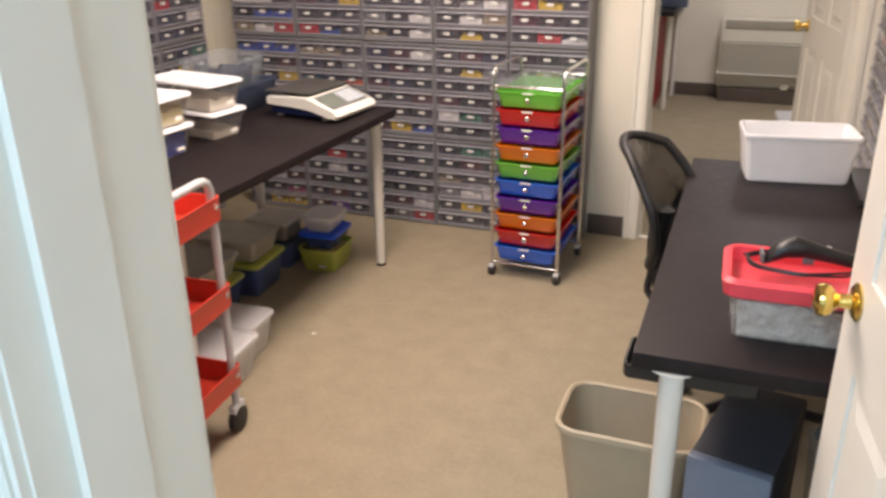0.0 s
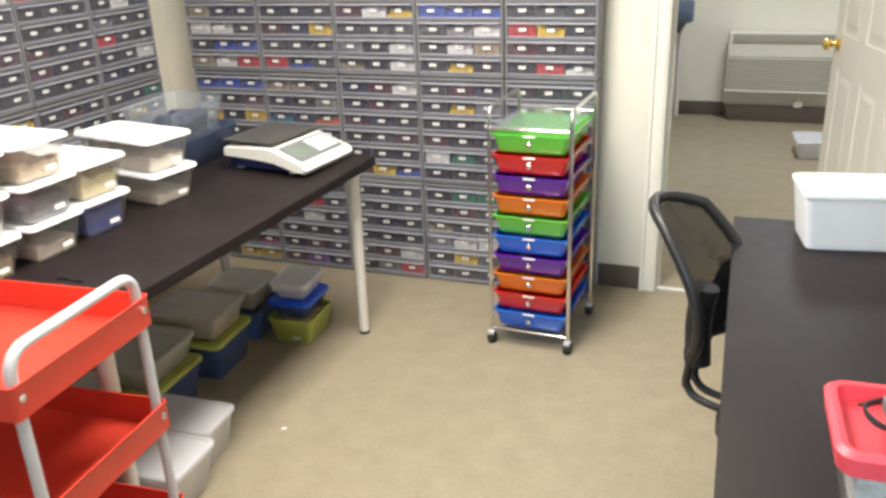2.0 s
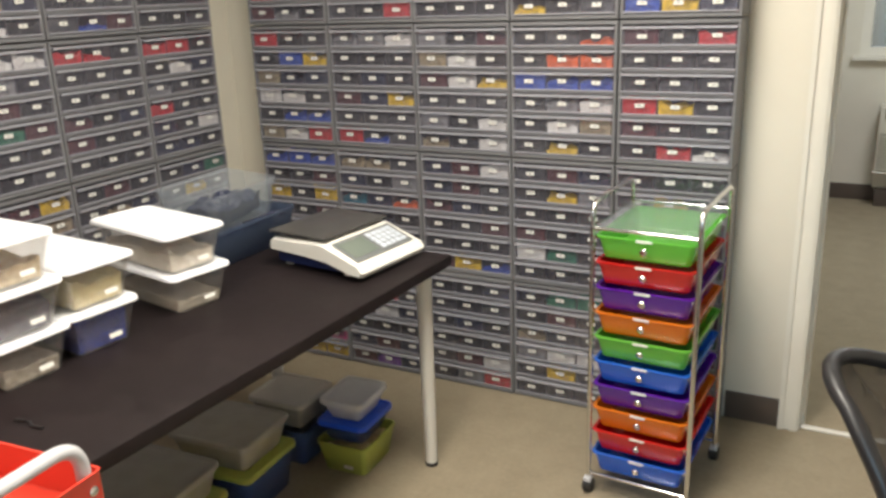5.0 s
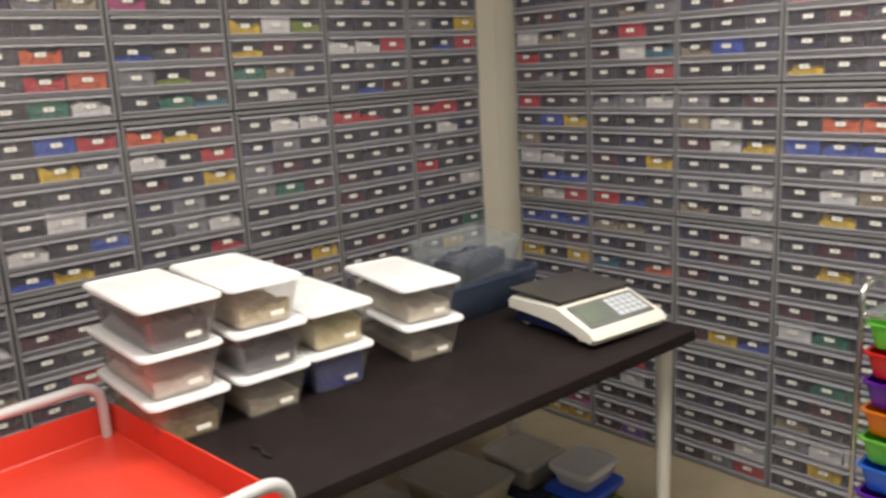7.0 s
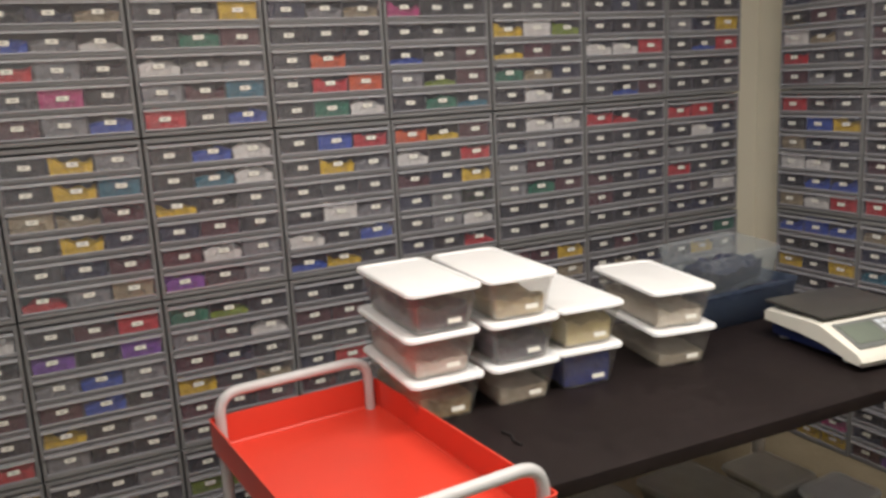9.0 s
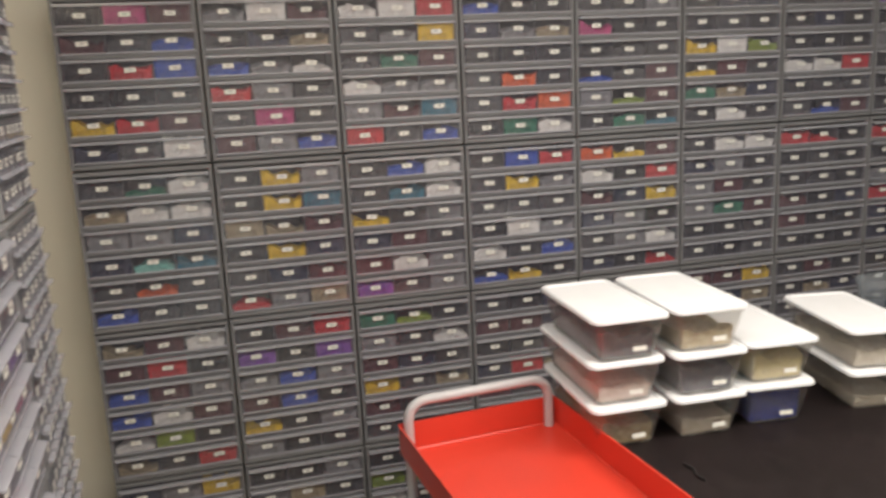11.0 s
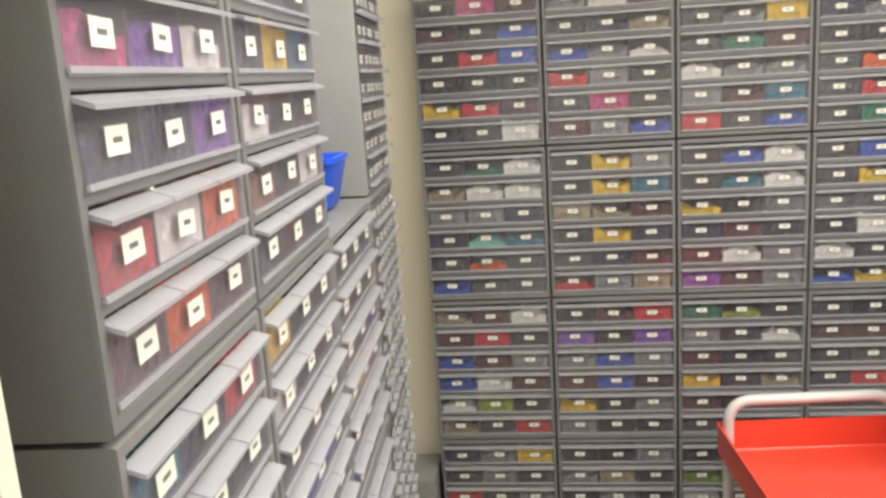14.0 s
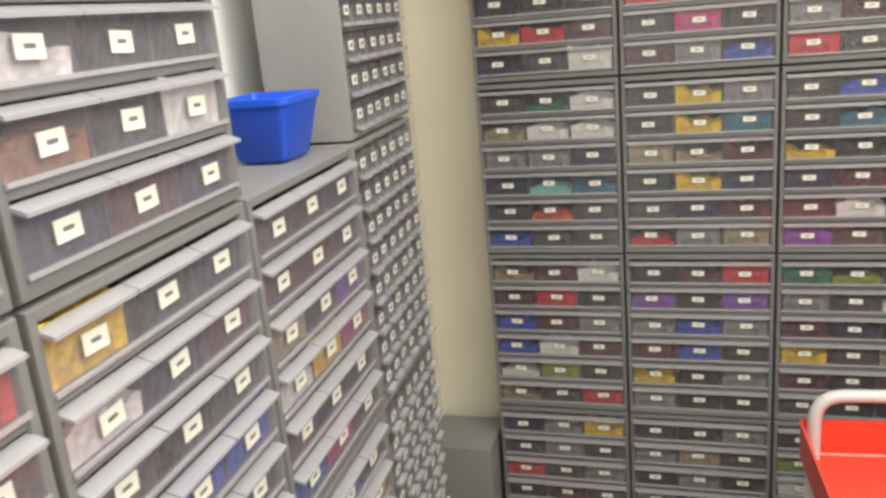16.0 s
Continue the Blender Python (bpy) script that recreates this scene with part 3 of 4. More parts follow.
# south row, beside the entrance
SH = H
SOUTH = {(0, 3): "nkt lkt Ppw nnp rwo mom", (1, 3): "kkk lkk nyT wkk ckw nkk", (0, 2): "Tnr kkk ntw kkk", (1, 2): "ykk wkk kkk kbb kkk", (2, 2): "kkk mkk tkp wyP mkk bPk", (1, 1): "wtk kyk", (2, 1): "kbk pky"}
SPOT = ((-0.140, 1.234, 182.5), (-0.474, 1.2195, 182.7), (-0.8507, 1.2017, 182.7), (-1.2274, 1.184, 182.7))
for c in range(3):
    for r in range(4):
        if c == 2 and r == 3:
            continue
        cabinet(pose(*SPOT[c][:2], H * r, 0, 0, SPOT[c][2]), SOUTH.get((c, r), ""), 6, 0.333 if c == 0 else W, H, 0.235,
                "grey plastic cabinet of deep clear drawers with bright small parts", "drawer cabinets by the entrance")
# east stack behind the work table
for c in range(2):
    for r in range(4):
        cabinet(pose(0.995, YB - 0.09 - W * c, H * r, 0, 0, -90), "", label="grey plastic drawer cabinet stacked against the wall")


def small_cabinet(at, rows, cols, w, h, deep):
    """A cabinet of many little drawers, each with its own pull and label."""
    key = ("small", rows, cols, w, h, deep)
    pw, ph = (w - 0.02) / cols, (h - 0.024) / rows
    if key not in kits:
        body = cabinet_shell(w, h, deep, 0.009, 0.011, "cabtop")
        rail = mesh_of(bbox(0.0092, w - 0.0092, 0.003, deep - 0.008, -0.0025, 0.0025, 0.001, 1), "rail", M["cabtop"])
        div = mesh_of(bbox(-0.002, 0.002, 0.0045, deep - 0.009, 0.0115, h - 0.0115, 0.001, 1), "divider", M["cabtop"])
        bm = bmesh.new()
        a, b = pw - 0.006, ph - 0.008
        box(bm, 0, a, -0.003, 0.0, 0, b, 0)
        v = box(bm, a * 0.12, a * 0.88, -0.014, -0.003, b * 0.02, b * 0.16, 1)
        box(bm, 0.001, a - 0.001, 0.002, 0.05, 0.002, b * 0.7, 2)
        box(bm, a * 0.26, a * 0.74, -0.0036, -0.003, b * 0.40, b * 0.72, 3)
        box(bm, a * 0.40, a * 0.60, -0.0040, -0.0036, b * 0.48, b * 0.64, 4)
        kits[key] = (body, rail, div, mesh_of(bm, "drawer", M["drawer"], M["lip"], M["pcs"], M["label"], M["ink"], smooth=False))
    body, rail, div, dm = kits[key]
    root = thing("small_parts_cabinet", "grey plastic cabinet with many tiny labelled drawers", "drawer cabinet", at, "small parts cabinets")
    part("shell", body, None, root)
    for r in range(1, rows):
        part("rail", rail, None, root, at=pose(0, 0, 0.012 + r * ph))
    for c in range(1, cols):
        part("divider", div, None, root, at=pose(0.01 + c * pw, 0, 0))
    for r in range(rows):
        for c in range(cols):
            part("drawer", dm, None, root, at=pose(0.013 + c * pw, 0.001 + rng.uniform(-0.003, 0.001), 0.016 + r * ph))


for r in range(4):
    small_cabinet(pose(SPOT[3][0] - (0.02 if r == 3 else 0.0), SPOT[3][1] - (0.006 if r == 3 else 0), SH * r, 0, 0, SPOT[3][2]), 8, 6, 0.34, SH, 0.145 if r == 3 else 0.235)


# ---- loose things: boxes, tubs ----
def storage_box(at, w, d, h, body, lid, content, fill, label, group="", name="storage_box", lab=True, seed=0, lid_h=0.009):
    root = thing(name, label, "storage box", at, group)
    bh = h - (lid_h if lid else 0)
    part("body", tub(w - 0.016, d - 0.016, bh, 0.016, 0.0022, 0.004, 0.018), M[body], root)
    if content:
        part("filling", heap(w - 0.058, d - 0.058, bh * fill, 0.16, 10, seed), M[content], root, at=pose(0, 0, 0.004), smooth=False)
    if lid:
        bm = bmesh.new()
        loft(bm, [rrect(w, d, 0.022, bh - 0.003), rrect(w + 0.004, d + 0.004, 0.024, bh - 0.002), rrect(w + 0.003, d + 0.003, 0.024, bh + lid_h - 0.004), rrect(w - 0.006, d - 0.006, 0.02, bh + lid_h),
                  rrect(w - 0.024, d - 0.024, 0.016, bh + lid_h), rrect(w - 0.03, d - 0.03, 0.014, bh + lid_h - 0.003)])
        part("lid", bm, M[lid], root)
    if lab:
        part("label", bbox(-0.017, 0.017, -0.0006, 0.0, -0.0055, 0.0055, 0), M["label"], root, "small white paper label", at=pose(0.022, -d / 2 + 0.0135, bh * 0.28, -9, 0, 0))
    return root


TZ = 0.735
BH = 0.108


def rim_of(root, w, d, z, r, t, material, words):
    """A rolled rim that hugs the top edge of a tub."""
    bm = bmesh.new()
    loft(bm, [rrect(w - 2 * t, d - 2 * t, r - t, z + 0.0005), rrect(w - t, d - t, r - t / 2, z + t * 0.4), rrect(w + t * 0.2, d + t * 0.2, r, z + 0.001), rrect(w + t * 0.4, d + t * 0.4, r, z - t), rrect(w + 0.0006, d + 0.0006, r, z - t)], False, False)
    part("rim", bm, M[material], root, words)


# stacks on the sorting table: fronts face the aisle
for sx, sy, turn, items in ((-1.487, 2.412, -3, (("heaptan", 0.6, "tan parts"), ("heappink", 0.42, "pale pink parts"), ("heapplum", 0.66, "dark plum parts"))),
                      (-1.472, 2.620, -3, (("heapwhite", 0.45, "cream parts"), ("heapnavy", 0.7, "navy parts"), ("heaptan", 0.5, "tan parts"))),
                      (-1.470, 2.820, -6, (("heapblue", 0.95, "bright blue parts"), ("heapyellow", 0.72, "straw-yellow parts"))),
                      (-1.447, 3.118, -11, (("heapwhite", 0.34, "cream parts"), ("heapwhite", 0.52, "cream parts")))):
    for i, (c, f, words) in enumerate(items):
        storage_box(pose(sx + rng.uniform(-0.006, 0.006) + 0.008 * (i == 2), sy + rng.uniform(-0.003, 0.003), TZ + BH * i, 0, 0, 90 + turn + rng.uniform(-1.5, 1.5)), 0.188, 0.352, BH, "clearbox", "lid", c, f,
                    "clear plastic shoebox of " + words + " with a white lid", "lidded boxes on the table", seed=i + sx)
tubroot = storage_box(pose(-1.585, 3.505, TZ, 0, 0, 90), 0.415, 0.29, 0.118, "bluebox", None, "heapnavy", 0.92, "blue-grey translucent tub full of black parts", name="parts_tub", lab=False)
ptray = storage_box(pose(-1.565, 3.482, TZ + 0.116, 2, -3, 85), 0.30, 0.25, 0.115, "cleartray", None, None, 0, "clear tray of bagged dark parts resting on a tub", name="parts_tray", lab=False, seed=3)
bag = part("bag", heap(0.21, 0.13, 0.066, 0.22, 12, 7), M["pcn"], ptray, "crumpled navy bag", at=pose(0.02, 0.0, 0.004, 0, 0, 12), smooth=False)


def table(name, label, x0, x1, y0, y1, at, legs):
    root = thing(name, label, "table", at)
    part("tabletop", bbox(x0, x1, y0, y1, TZ - 0.034, TZ, 0.003), M["table"], root)
    for lx, ly in legs:
        bm = bmesh.new()
        lathe(bm, [(0.045, TZ - 0.036), (0.045, TZ - 0.040), (0.026, TZ - 0.046), (0.025, TZ - 0.06), (0.0195, 0.014)], 18, "z", (lx, ly, 0))
        leg = part("leg", bm, M["leg"], root, "white tubular steel leg")
        fb2 = bmesh.new()
        lathe(fb2, [(0.018, 0.0), (0.021, 0.002), (0.021, 0.012), (0.018, 0.0145)], 14, "z", (lx, ly, 0))
        part("foot", fb2, M["rubber"], leg, "black plastic foot")
    return root


# sorting table, turned a little from the wall
table("sorting_table", "black-brown table with white steel legs holding storage boxes", -0.80, 0.0, -1.367, 0.0, pose(-0.889, 3.735, 0, 0, 0, -2.2), ((-0.083, -0.035), (-0.725, -0.035), (-0.145, -1.285), (-0.725, -1.31)))
table("work_table", "black-brown table with white steel legs against the wall", 0.0, 0.745, 0.0, 1.42, pose(0.409, 1.950, 0, 0, 0, 0.7), ((0.077, 0.035), (0.67, 0.035), (0.077, 1.385), (0.67, 1.385)))


# ---- counting scale ----
def scale(at):
    """Front towards -y: sloped panel; platter behind."""
    root = thing("counting_scale", "white digital counting scale with a dark metal platter on the table", "scale", at)
    w = 0.15
    bm = bmesh.new()
    prof = ((-0.19, 0.028), (-0.178, 0.046), (-0.05, 0.096), (-0.03, 0.098), (0.15, 0.090), (0.16, 0.083), (0.16, 0.055), (0.02, 0.050), (-0.06, 0.042), (-0.15, 0.016), (-0.182, 0.014))
    n = 0
    rings = []
    for x, s in ((-w, 0.86), (-w + 0.008, 0.98), (-w + 0.02, 1.0), (w - 0.02, 1.0), (w - 0.008, 0.98), (w, 0.86)):
        rings.append([(x, -0.01 + (y + 0.01) * (1 - (1 - s) * 0.08), 0.056 + (z - 0.056) * s) for y, z in prof])
    loft(bm, rings)
    part("shell", bm, M["scalew"], root)
    part("skirt", bbox(-w + 0.018, w - 0.018, -0.12, 0.15, 0.014, 0.066, 0.008), M["dkblue"], root, "dark blue base skirt")
    part("platter", bbox(-w + 0.004, w - 0.004, -0.055, 0.165, 0.104, 0.113, 0.004), M["platter"], root, "dark brushed metal platter")
    tilt = pose(0, -0.114, 0.0722, 21.4, 0, 0)
    pl = part("panel", bbox(-0.128, 0.128, -0.052, 0.052, 0.001, 0.0035, 0.001), M["panel"], root, "grey control panel", at=tilt)
    part("display", bbox(-0.118, -0.012, -0.036, 0.040, 0.0035, 0.005, 0.0005), M["lcd"], pl, "greenish display window")
    for i in range(5):
        for j in range(4):
            part("key", bbox(0.002 + i * 0.0235, 0.021 + i * 0.0235, -0.038 + j * 0.0205, -0.021 + j * 0.0205, 0.0035, 0.0055, 0.0008), M["key"], pl)
    for x in (-0.1, 0.1):
        for y in (-0.10, 0.13):
            fb3 = bmesh.new()
            lathe(fb3, [(0.014, 0), (0.016, 0.003), (0.012, 0.015)], 14, "z", (x, y, 0))
            part("foot", fb3, M["leg"], root)
    return root


scale(pose(-1.165, 3.568, TZ, 0, 0, 83))
cab_b = bmesh.new()
tube(cab_b, fillet([(-1.20, 2.475, TZ + 0.0035), (-1.17, 2.482, TZ + 0.0035), (-1.145, 2.47, TZ + 0.0035), (-1.12, 2.475, TZ + 0.0035)], 0.01), 0.0032, 8)
solid("cable", cab_b, M["black"], "short black cable end on the table", "cable")


# ---- red trolley ----
def caster(root, x, y, z, r, m="rubber"):
    cr = part("caster", bbox(x - 0.012, x + 0.012, y - r * 0.7, y + r * 0.7, z + r * 0.9, z + r * 2.2, 0.004), M["greysteel"], root, "grey swivel fork")
    wb = bmesh.new()
    lathe(wb, [(0.004, -0.014), (r * 0.8, -0.014), (r, -0.009), (r, 0.009), (r * 0.8, 0.014), (0.004, 0.014)], 22, "x", (x, y, z + r))
    part("wheel", wb, M[m], cr, "black wheel")


def trolley(at, lx, wy):
    """Three trays between two bent-tube frames; lx long along x, wy wide along y."""
    root = thing("utility_trolley", "red three-tier trolley with grey bent-tube handles, empty trays", "trolley", at)
    for z in (0.157, 0.433, 0.709):
        bm = bmesh.new()
        hh, t = 0.075, 0.003
        w0, d0 = lx + 0.056, wy - 0.018
        loft(bm, [rrect(w0 - 0.008, d0 - 0.008, 0.008, z), rrect(w0, d0, 0.010, z + 0.004), rrect(w0, d0, 0.010, z + hh - 0.003), rrect(w0 + 0.003, d0 + 0.003, 0.011, z + hh),
                  rrect(w0 - 0.006, d0 - 0.006, 0.008, z + hh), rrect(w0 - 0.006, d0 - 0.006, 0.008, z + 0.006), rrect(w0 - 0.012, d0 - 0.012, 0.007, z + t)])
        tray = part("tray", bm, M["red"], root, "red enamelled steel tray")
        for sx in (-1, 1):
            for sy in (-1, 1):
                sb = bmesh.new()
                lathe(sb, [(0.009, 0), (0.009, 0.002), (0.006, 0.005), (0.001, 0.006)], 12, "x", (0, 0, 0))
                part("bolt", sb, M["chrome"], tray, "bright screw head", at=pose(sx * (lx / 2 + 0.0275), sy * (wy / 2 - 0.032), z + 0.045, 0, 0, 0 if sx > 0 else 180))
    for sx in (-1, 1):
        bm = bmesh.new()
        x = sx * (lx / 2 + 0.012)
        tube(bm, fillet([(x, -wy / 2 + 0.032, 0.10), (x, -wy / 2 + 0.032, 0.842), (x, wy / 2 - 0.032, 0.842), (x, wy / 2 - 0.032, 0.10)], 0.055, 8), 0.0125, 12)
        part("handle_frame", bm, M["greysteel"], root, "grey bent-tube end frame with handle")
        for sy in (-1, 1):
            caster(root, x, sy * (wy / 2 - 0.032), 0.0, 0.045)
    return root


trolley(pose(-1.19, 2.138, 0, 0, 0, 4.0), 0.69, 0.44)


# ---- drawer cart ----
def drawer_cart(at, w, d):
    root = thing("rolling_drawer_cart", "chrome rolling cart with ten translucent rainbow-coloured drawers", "drawer cart", at)
    z0, p = 0.075, 0.0765
    for i, c in enumerate("bropbgoprg"):
        z = z0 + i * p
        bm = bmesh.new()
        loft(bm, [rrect(w - 0.065, d - 0.05, 0.016, z + 0.004), rrect(w - 0.06, d - 0.045, 0.018, z + 0.008), rrect(w - 0.035, d - 0.02, 0.02, z + p - 0.012), rrect(w - 0.022, d - 0.008, 0.022, z + p - 0.011),
                  rrect(w - 0.022, d - 0.008, 0.022, z + p - 0.006), rrect(w - 0.04, d - 0.025, 0.018, z + p - 0.006), rrect(w - 0.066, d - 0.052, 0.014, z + 0.008)])
        dr = part("drawer", bm, M["cart" + c], root, "translucent coloured plastic drawer")
        kb = bmesh.new()
        lathe(kb, [(0.003, 0), (0.003, -0.008), (0.009, -0.011), (0.010, -0.016), (0.006, -0.020), (0.001, -0.0205)], 14, "y", (0, -d / 2 + 0.014, z + p * 0.5))
        part("knob", kb, M["chrome"], dr, "small chrome knob")
        part("label", bbox(-0.022, 0.022, -d / 2 + 0.0015, -d / 2 + 0.0035, z + p - 0.0125, z + p - 0.006, 0), M["label"], dr, "white paper label")
    zt = z0 + 10 * p + 0.012
    for sx in (-1, 1):
        bm = bmesh.new()
        x = sx * (w / 2 - 0.004)
        tube(bm, fillet([(x, -d / 2 + 0.012, 0.05), (x, -d / 2 + 0.012, zt + 0.075), (x, d / 2 - 0.012, zt + 0.075), (x, d / 2 - 0.012, 0.05)], 0.045, 7), 0.0075, 12)
        part("side_frame", bm, M["chrome"], root, "chrome bent-tube side frame")
        for i in range(10):
            rb = bmesh.new()
            z = z0 + i * p + p - 0.013
            tube(rb, [(x - sx * 0.011, -d / 2 + 0.01, z), (x - sx * 0.011, d / 2 - 0.01, z)], 0.0032, 8)
            part("runner", rb, M["chrome"], root)
        for sy in (-1, 1):
            caster(root, x, sy * (d / 2 - 0.012), 0.0, 0.024)
    for z in (0.065, zt):
        for sy in (-1, 1):
            rb = bmesh.new()
            tube(rb, [(-w / 2, sy * (d / 2 - 0.012), z), (w / 2, sy * (d / 2 - 0.012), z)], 0.006, 10)
            part("crossbar", rb, M["chrome"], root)
    part("top_shelf", bbox(-w / 2 + 0.01, w / 2 - 0.01, -d / 2 + 0.01, d / 2 - 0.01, zt + 0.002, zt + 0.008, 0.003), M["cleartray"], root, "clear grey plastic top shelf")
    return root


drawer_cart(pose(-0.298, 3.944, 0, 0, 0, -2.6), 0.308, 0.38)


# ---- office chair at the work table ----
def office_chair(at):
    """Backrest towards -x; seat towards +x."""
    root = thing("office_chair", "black mesh-backed office chair pushed to the table", "chair", at)

    def shell(u, v):
        """u across -1..1, v up 0..1."""
        half = 0.08 + 0.07 * math.sin(math.pi * min(1, 0.10 + v * 0.74))
        x = 0.005 + 0.035 * math.sin(math.pi * v * 1.1) - 0.12 * v ** 1.9 + 0.075 * u * u * (0.4 + 0.6 * v)
        return Vector((x, u * half, 0.505 + 0.365 * v - 0.03 * u * u * v))

    outline = [shell(-1, v / 10) for v in range(11)] + [shell(u / 4, 1) for u in range(-3, 5)] + [shell(1, v / 10) for v in range(9, -1, -1)] + [shell(u / 4, 0) for u in range(3, -5, -1)]
    fbm = bmesh.new()
    tube(fbm, outline, 0.015, 10)
    bk = part("backrest", fbm, M["black"], root, "curved black plastic back frame")
    mb = bmesh.new()
    nu, nv = 9, 13
    g = [[mb.verts.new(shell(-1 + 2 * i / (nu - 1), j / (nv - 1))) for i in range(nu)] for j in range(nv)]
    for j in range(nv - 1):
        for i in range(nu - 1):
            mb.faces.new((g[j][i], g[j][i + 1], g[j + 1][i + 1], g[j + 1][i]))
    bmesh.ops.solidify(mb, geom=mb.faces[:], thickness=0.003)
    part("mesh_panel", mb, M["mesh"], bk, "see-through black mesh")
    lb = bmesh.new()
    tube(lb, fillet([(0.02, 0.0, 0.66), (0.005, 0.0, 0.56), (0.015, 0.0, 0.44)], 0.05), 0.034, 10)
    part("lumbar_support", lb, M["black"], bk)
    pb = bmesh.new()
    g = [[pb.verts.new(shell(-0.92 + 1.84 * i / 6, 0.01 + 0.46 * j / 6 * (1 - 0.25 * math.cos(math.pi * (i / 3 - 1)))) - Vector((0.006, 0, 0))) for i in range(7)] for j in range(7)]
    for j in range(6):
        for i in range(6):
            pb.faces.new((g[j][i], g[j][i + 1], g[j + 1][i + 1], g[j + 1][i]))
    bmesh.ops.solidify(pb, geom=pb.faces[:], thickness=0.014)
    part("back_plate", pb, M["black"], bk, "solid black lower back plate")
    for s in (-1, 1):
        sb = bmesh.new()
        tube(sb, fillet([(0.03, s * 0.025, 0.52), (-0.005, s * 0.025, 0.425), (0.0, s * 0.025, 0.352), (0.12, s * 0.03, 0.342), (0.22, s * 0.05, 0.34)], 0.05, 6), 0.011, 10)
        part("back_tube", sb, M["black"], root, "glossy black bent steel tube")
    sm = bmesh.new()
    loft(sm, [rrect(0.40, 0.42, 0.09, 0.36, 6, 0.35), rrect(0.44, 0.46, 0.1, 0.375, 6, 0.35), rrect(0.44, 0.46, 0.1, 0.41, 6, 0.35), rrect(0.40, 0.42, 0.09, 0.425, 6, 0.35)])
    part("seat", sm, M["black"], root, "black padded seat")
    pm = bmesh.new()
    lathe(pm, [(0.03, 0.10), (0.03, 0.22), (0.02, 0.225), (0.02, 0.36)], 16, "z", (0.35, 0, 0))
    part("pedestal", pm, M["black"], root)
    for i in range(5):
        a = radians(20 + 72 * i)
        bm = bmesh.new()
        ex, ey = 0.35 + 0.24 * math.cos(a), 0.24 * math.sin(a)
        tube(bm, [(0.35, 0, 0.105), (ex, ey, 0.075)], 0.017, 8)
        lg = part("base_leg", bm, M["black"], root)
        wb = bmesh.new()
        lathe(wb, [(0.004, -0.02), (0.024, -0.018), (0.027, -0.006), (0.027, 0.006), (0.024, 0.018), (0.004, 0.02)], 16, "y", (ex, ey, 0.028))
        part("wheel", wb, M["black"], lg)
    return root


office_chair(pose(0.325, 3.03, 0, 0, 0, -20))


# ---- things on the work table ----
wb = storage_box(pose(0.705, 3.245, TZ, 0, 0, 9), 0.345, 0.20, 0.152, "whitebin", None, None, 0, "open frosted white plastic bin on the work table", name="white_bin", lab=False)
rim_of(wb, 0.337, 0.192, 0.152, 0.022, 0.006, "whitebin", "rolled white rim")
lap = thing("laptop", "closed black laptop on the work table", "laptop", pose(1.008, 3.15, TZ, 0, 0, 1))
part("base", bbox(-0.135, 0.135, -0.17, 0.17, 0.002, 0.016, 0.004), M["black"], lap)
part("screen_lid", bbox(-0.135, 0.135, -0.17, 0.17, 0.018, 0.027, 0.004), M["black"], lap)
solid("card", bbox(-0.04, 0.04, -0.055, 0.055, 0, 0.012, 0.004), M["lid"], "small white card box lying on the table", "card", pose(0.748, 2.575, TZ, 0, 0, -6))
rb_ = thing("red_topped_basket", "clear tub of grey parts with a bright coral-red rim", "basket", pose(0.735, 2.158, TZ, 0, 0, 2))
part("body", tub(0.335, 0.18, 0.105, 0.012, 0.0025, 0.003, 0.02), M["clearbox"], rb_)
part("filling", heap(0.300, 0.145, 0.085, 0.12, 12, 5), M["heapgrey"], rb_, "grey and white small parts", at=pose(0, 0, 0.004), smooth=False)
bm = bmesh.new()
loft(bm, [rrect(0.346, 0.188, 0.024, 0.096), rrect(0.358, 0.200, 0.028, 0.098), rrect(0.368, 0.210, 0.03, 0.128), rrect(0.352, 0.194, 0.026, 0.135), rrect(0.335, 0.178, 0.02, 0.133), rrect(0.325, 0.168, 0.018, 0.106), rrect(0.315, 0.158, 0.016, 0.102)])
part("rim_lid", bm, M["redlid"], rb_, "coral-red tray lid")


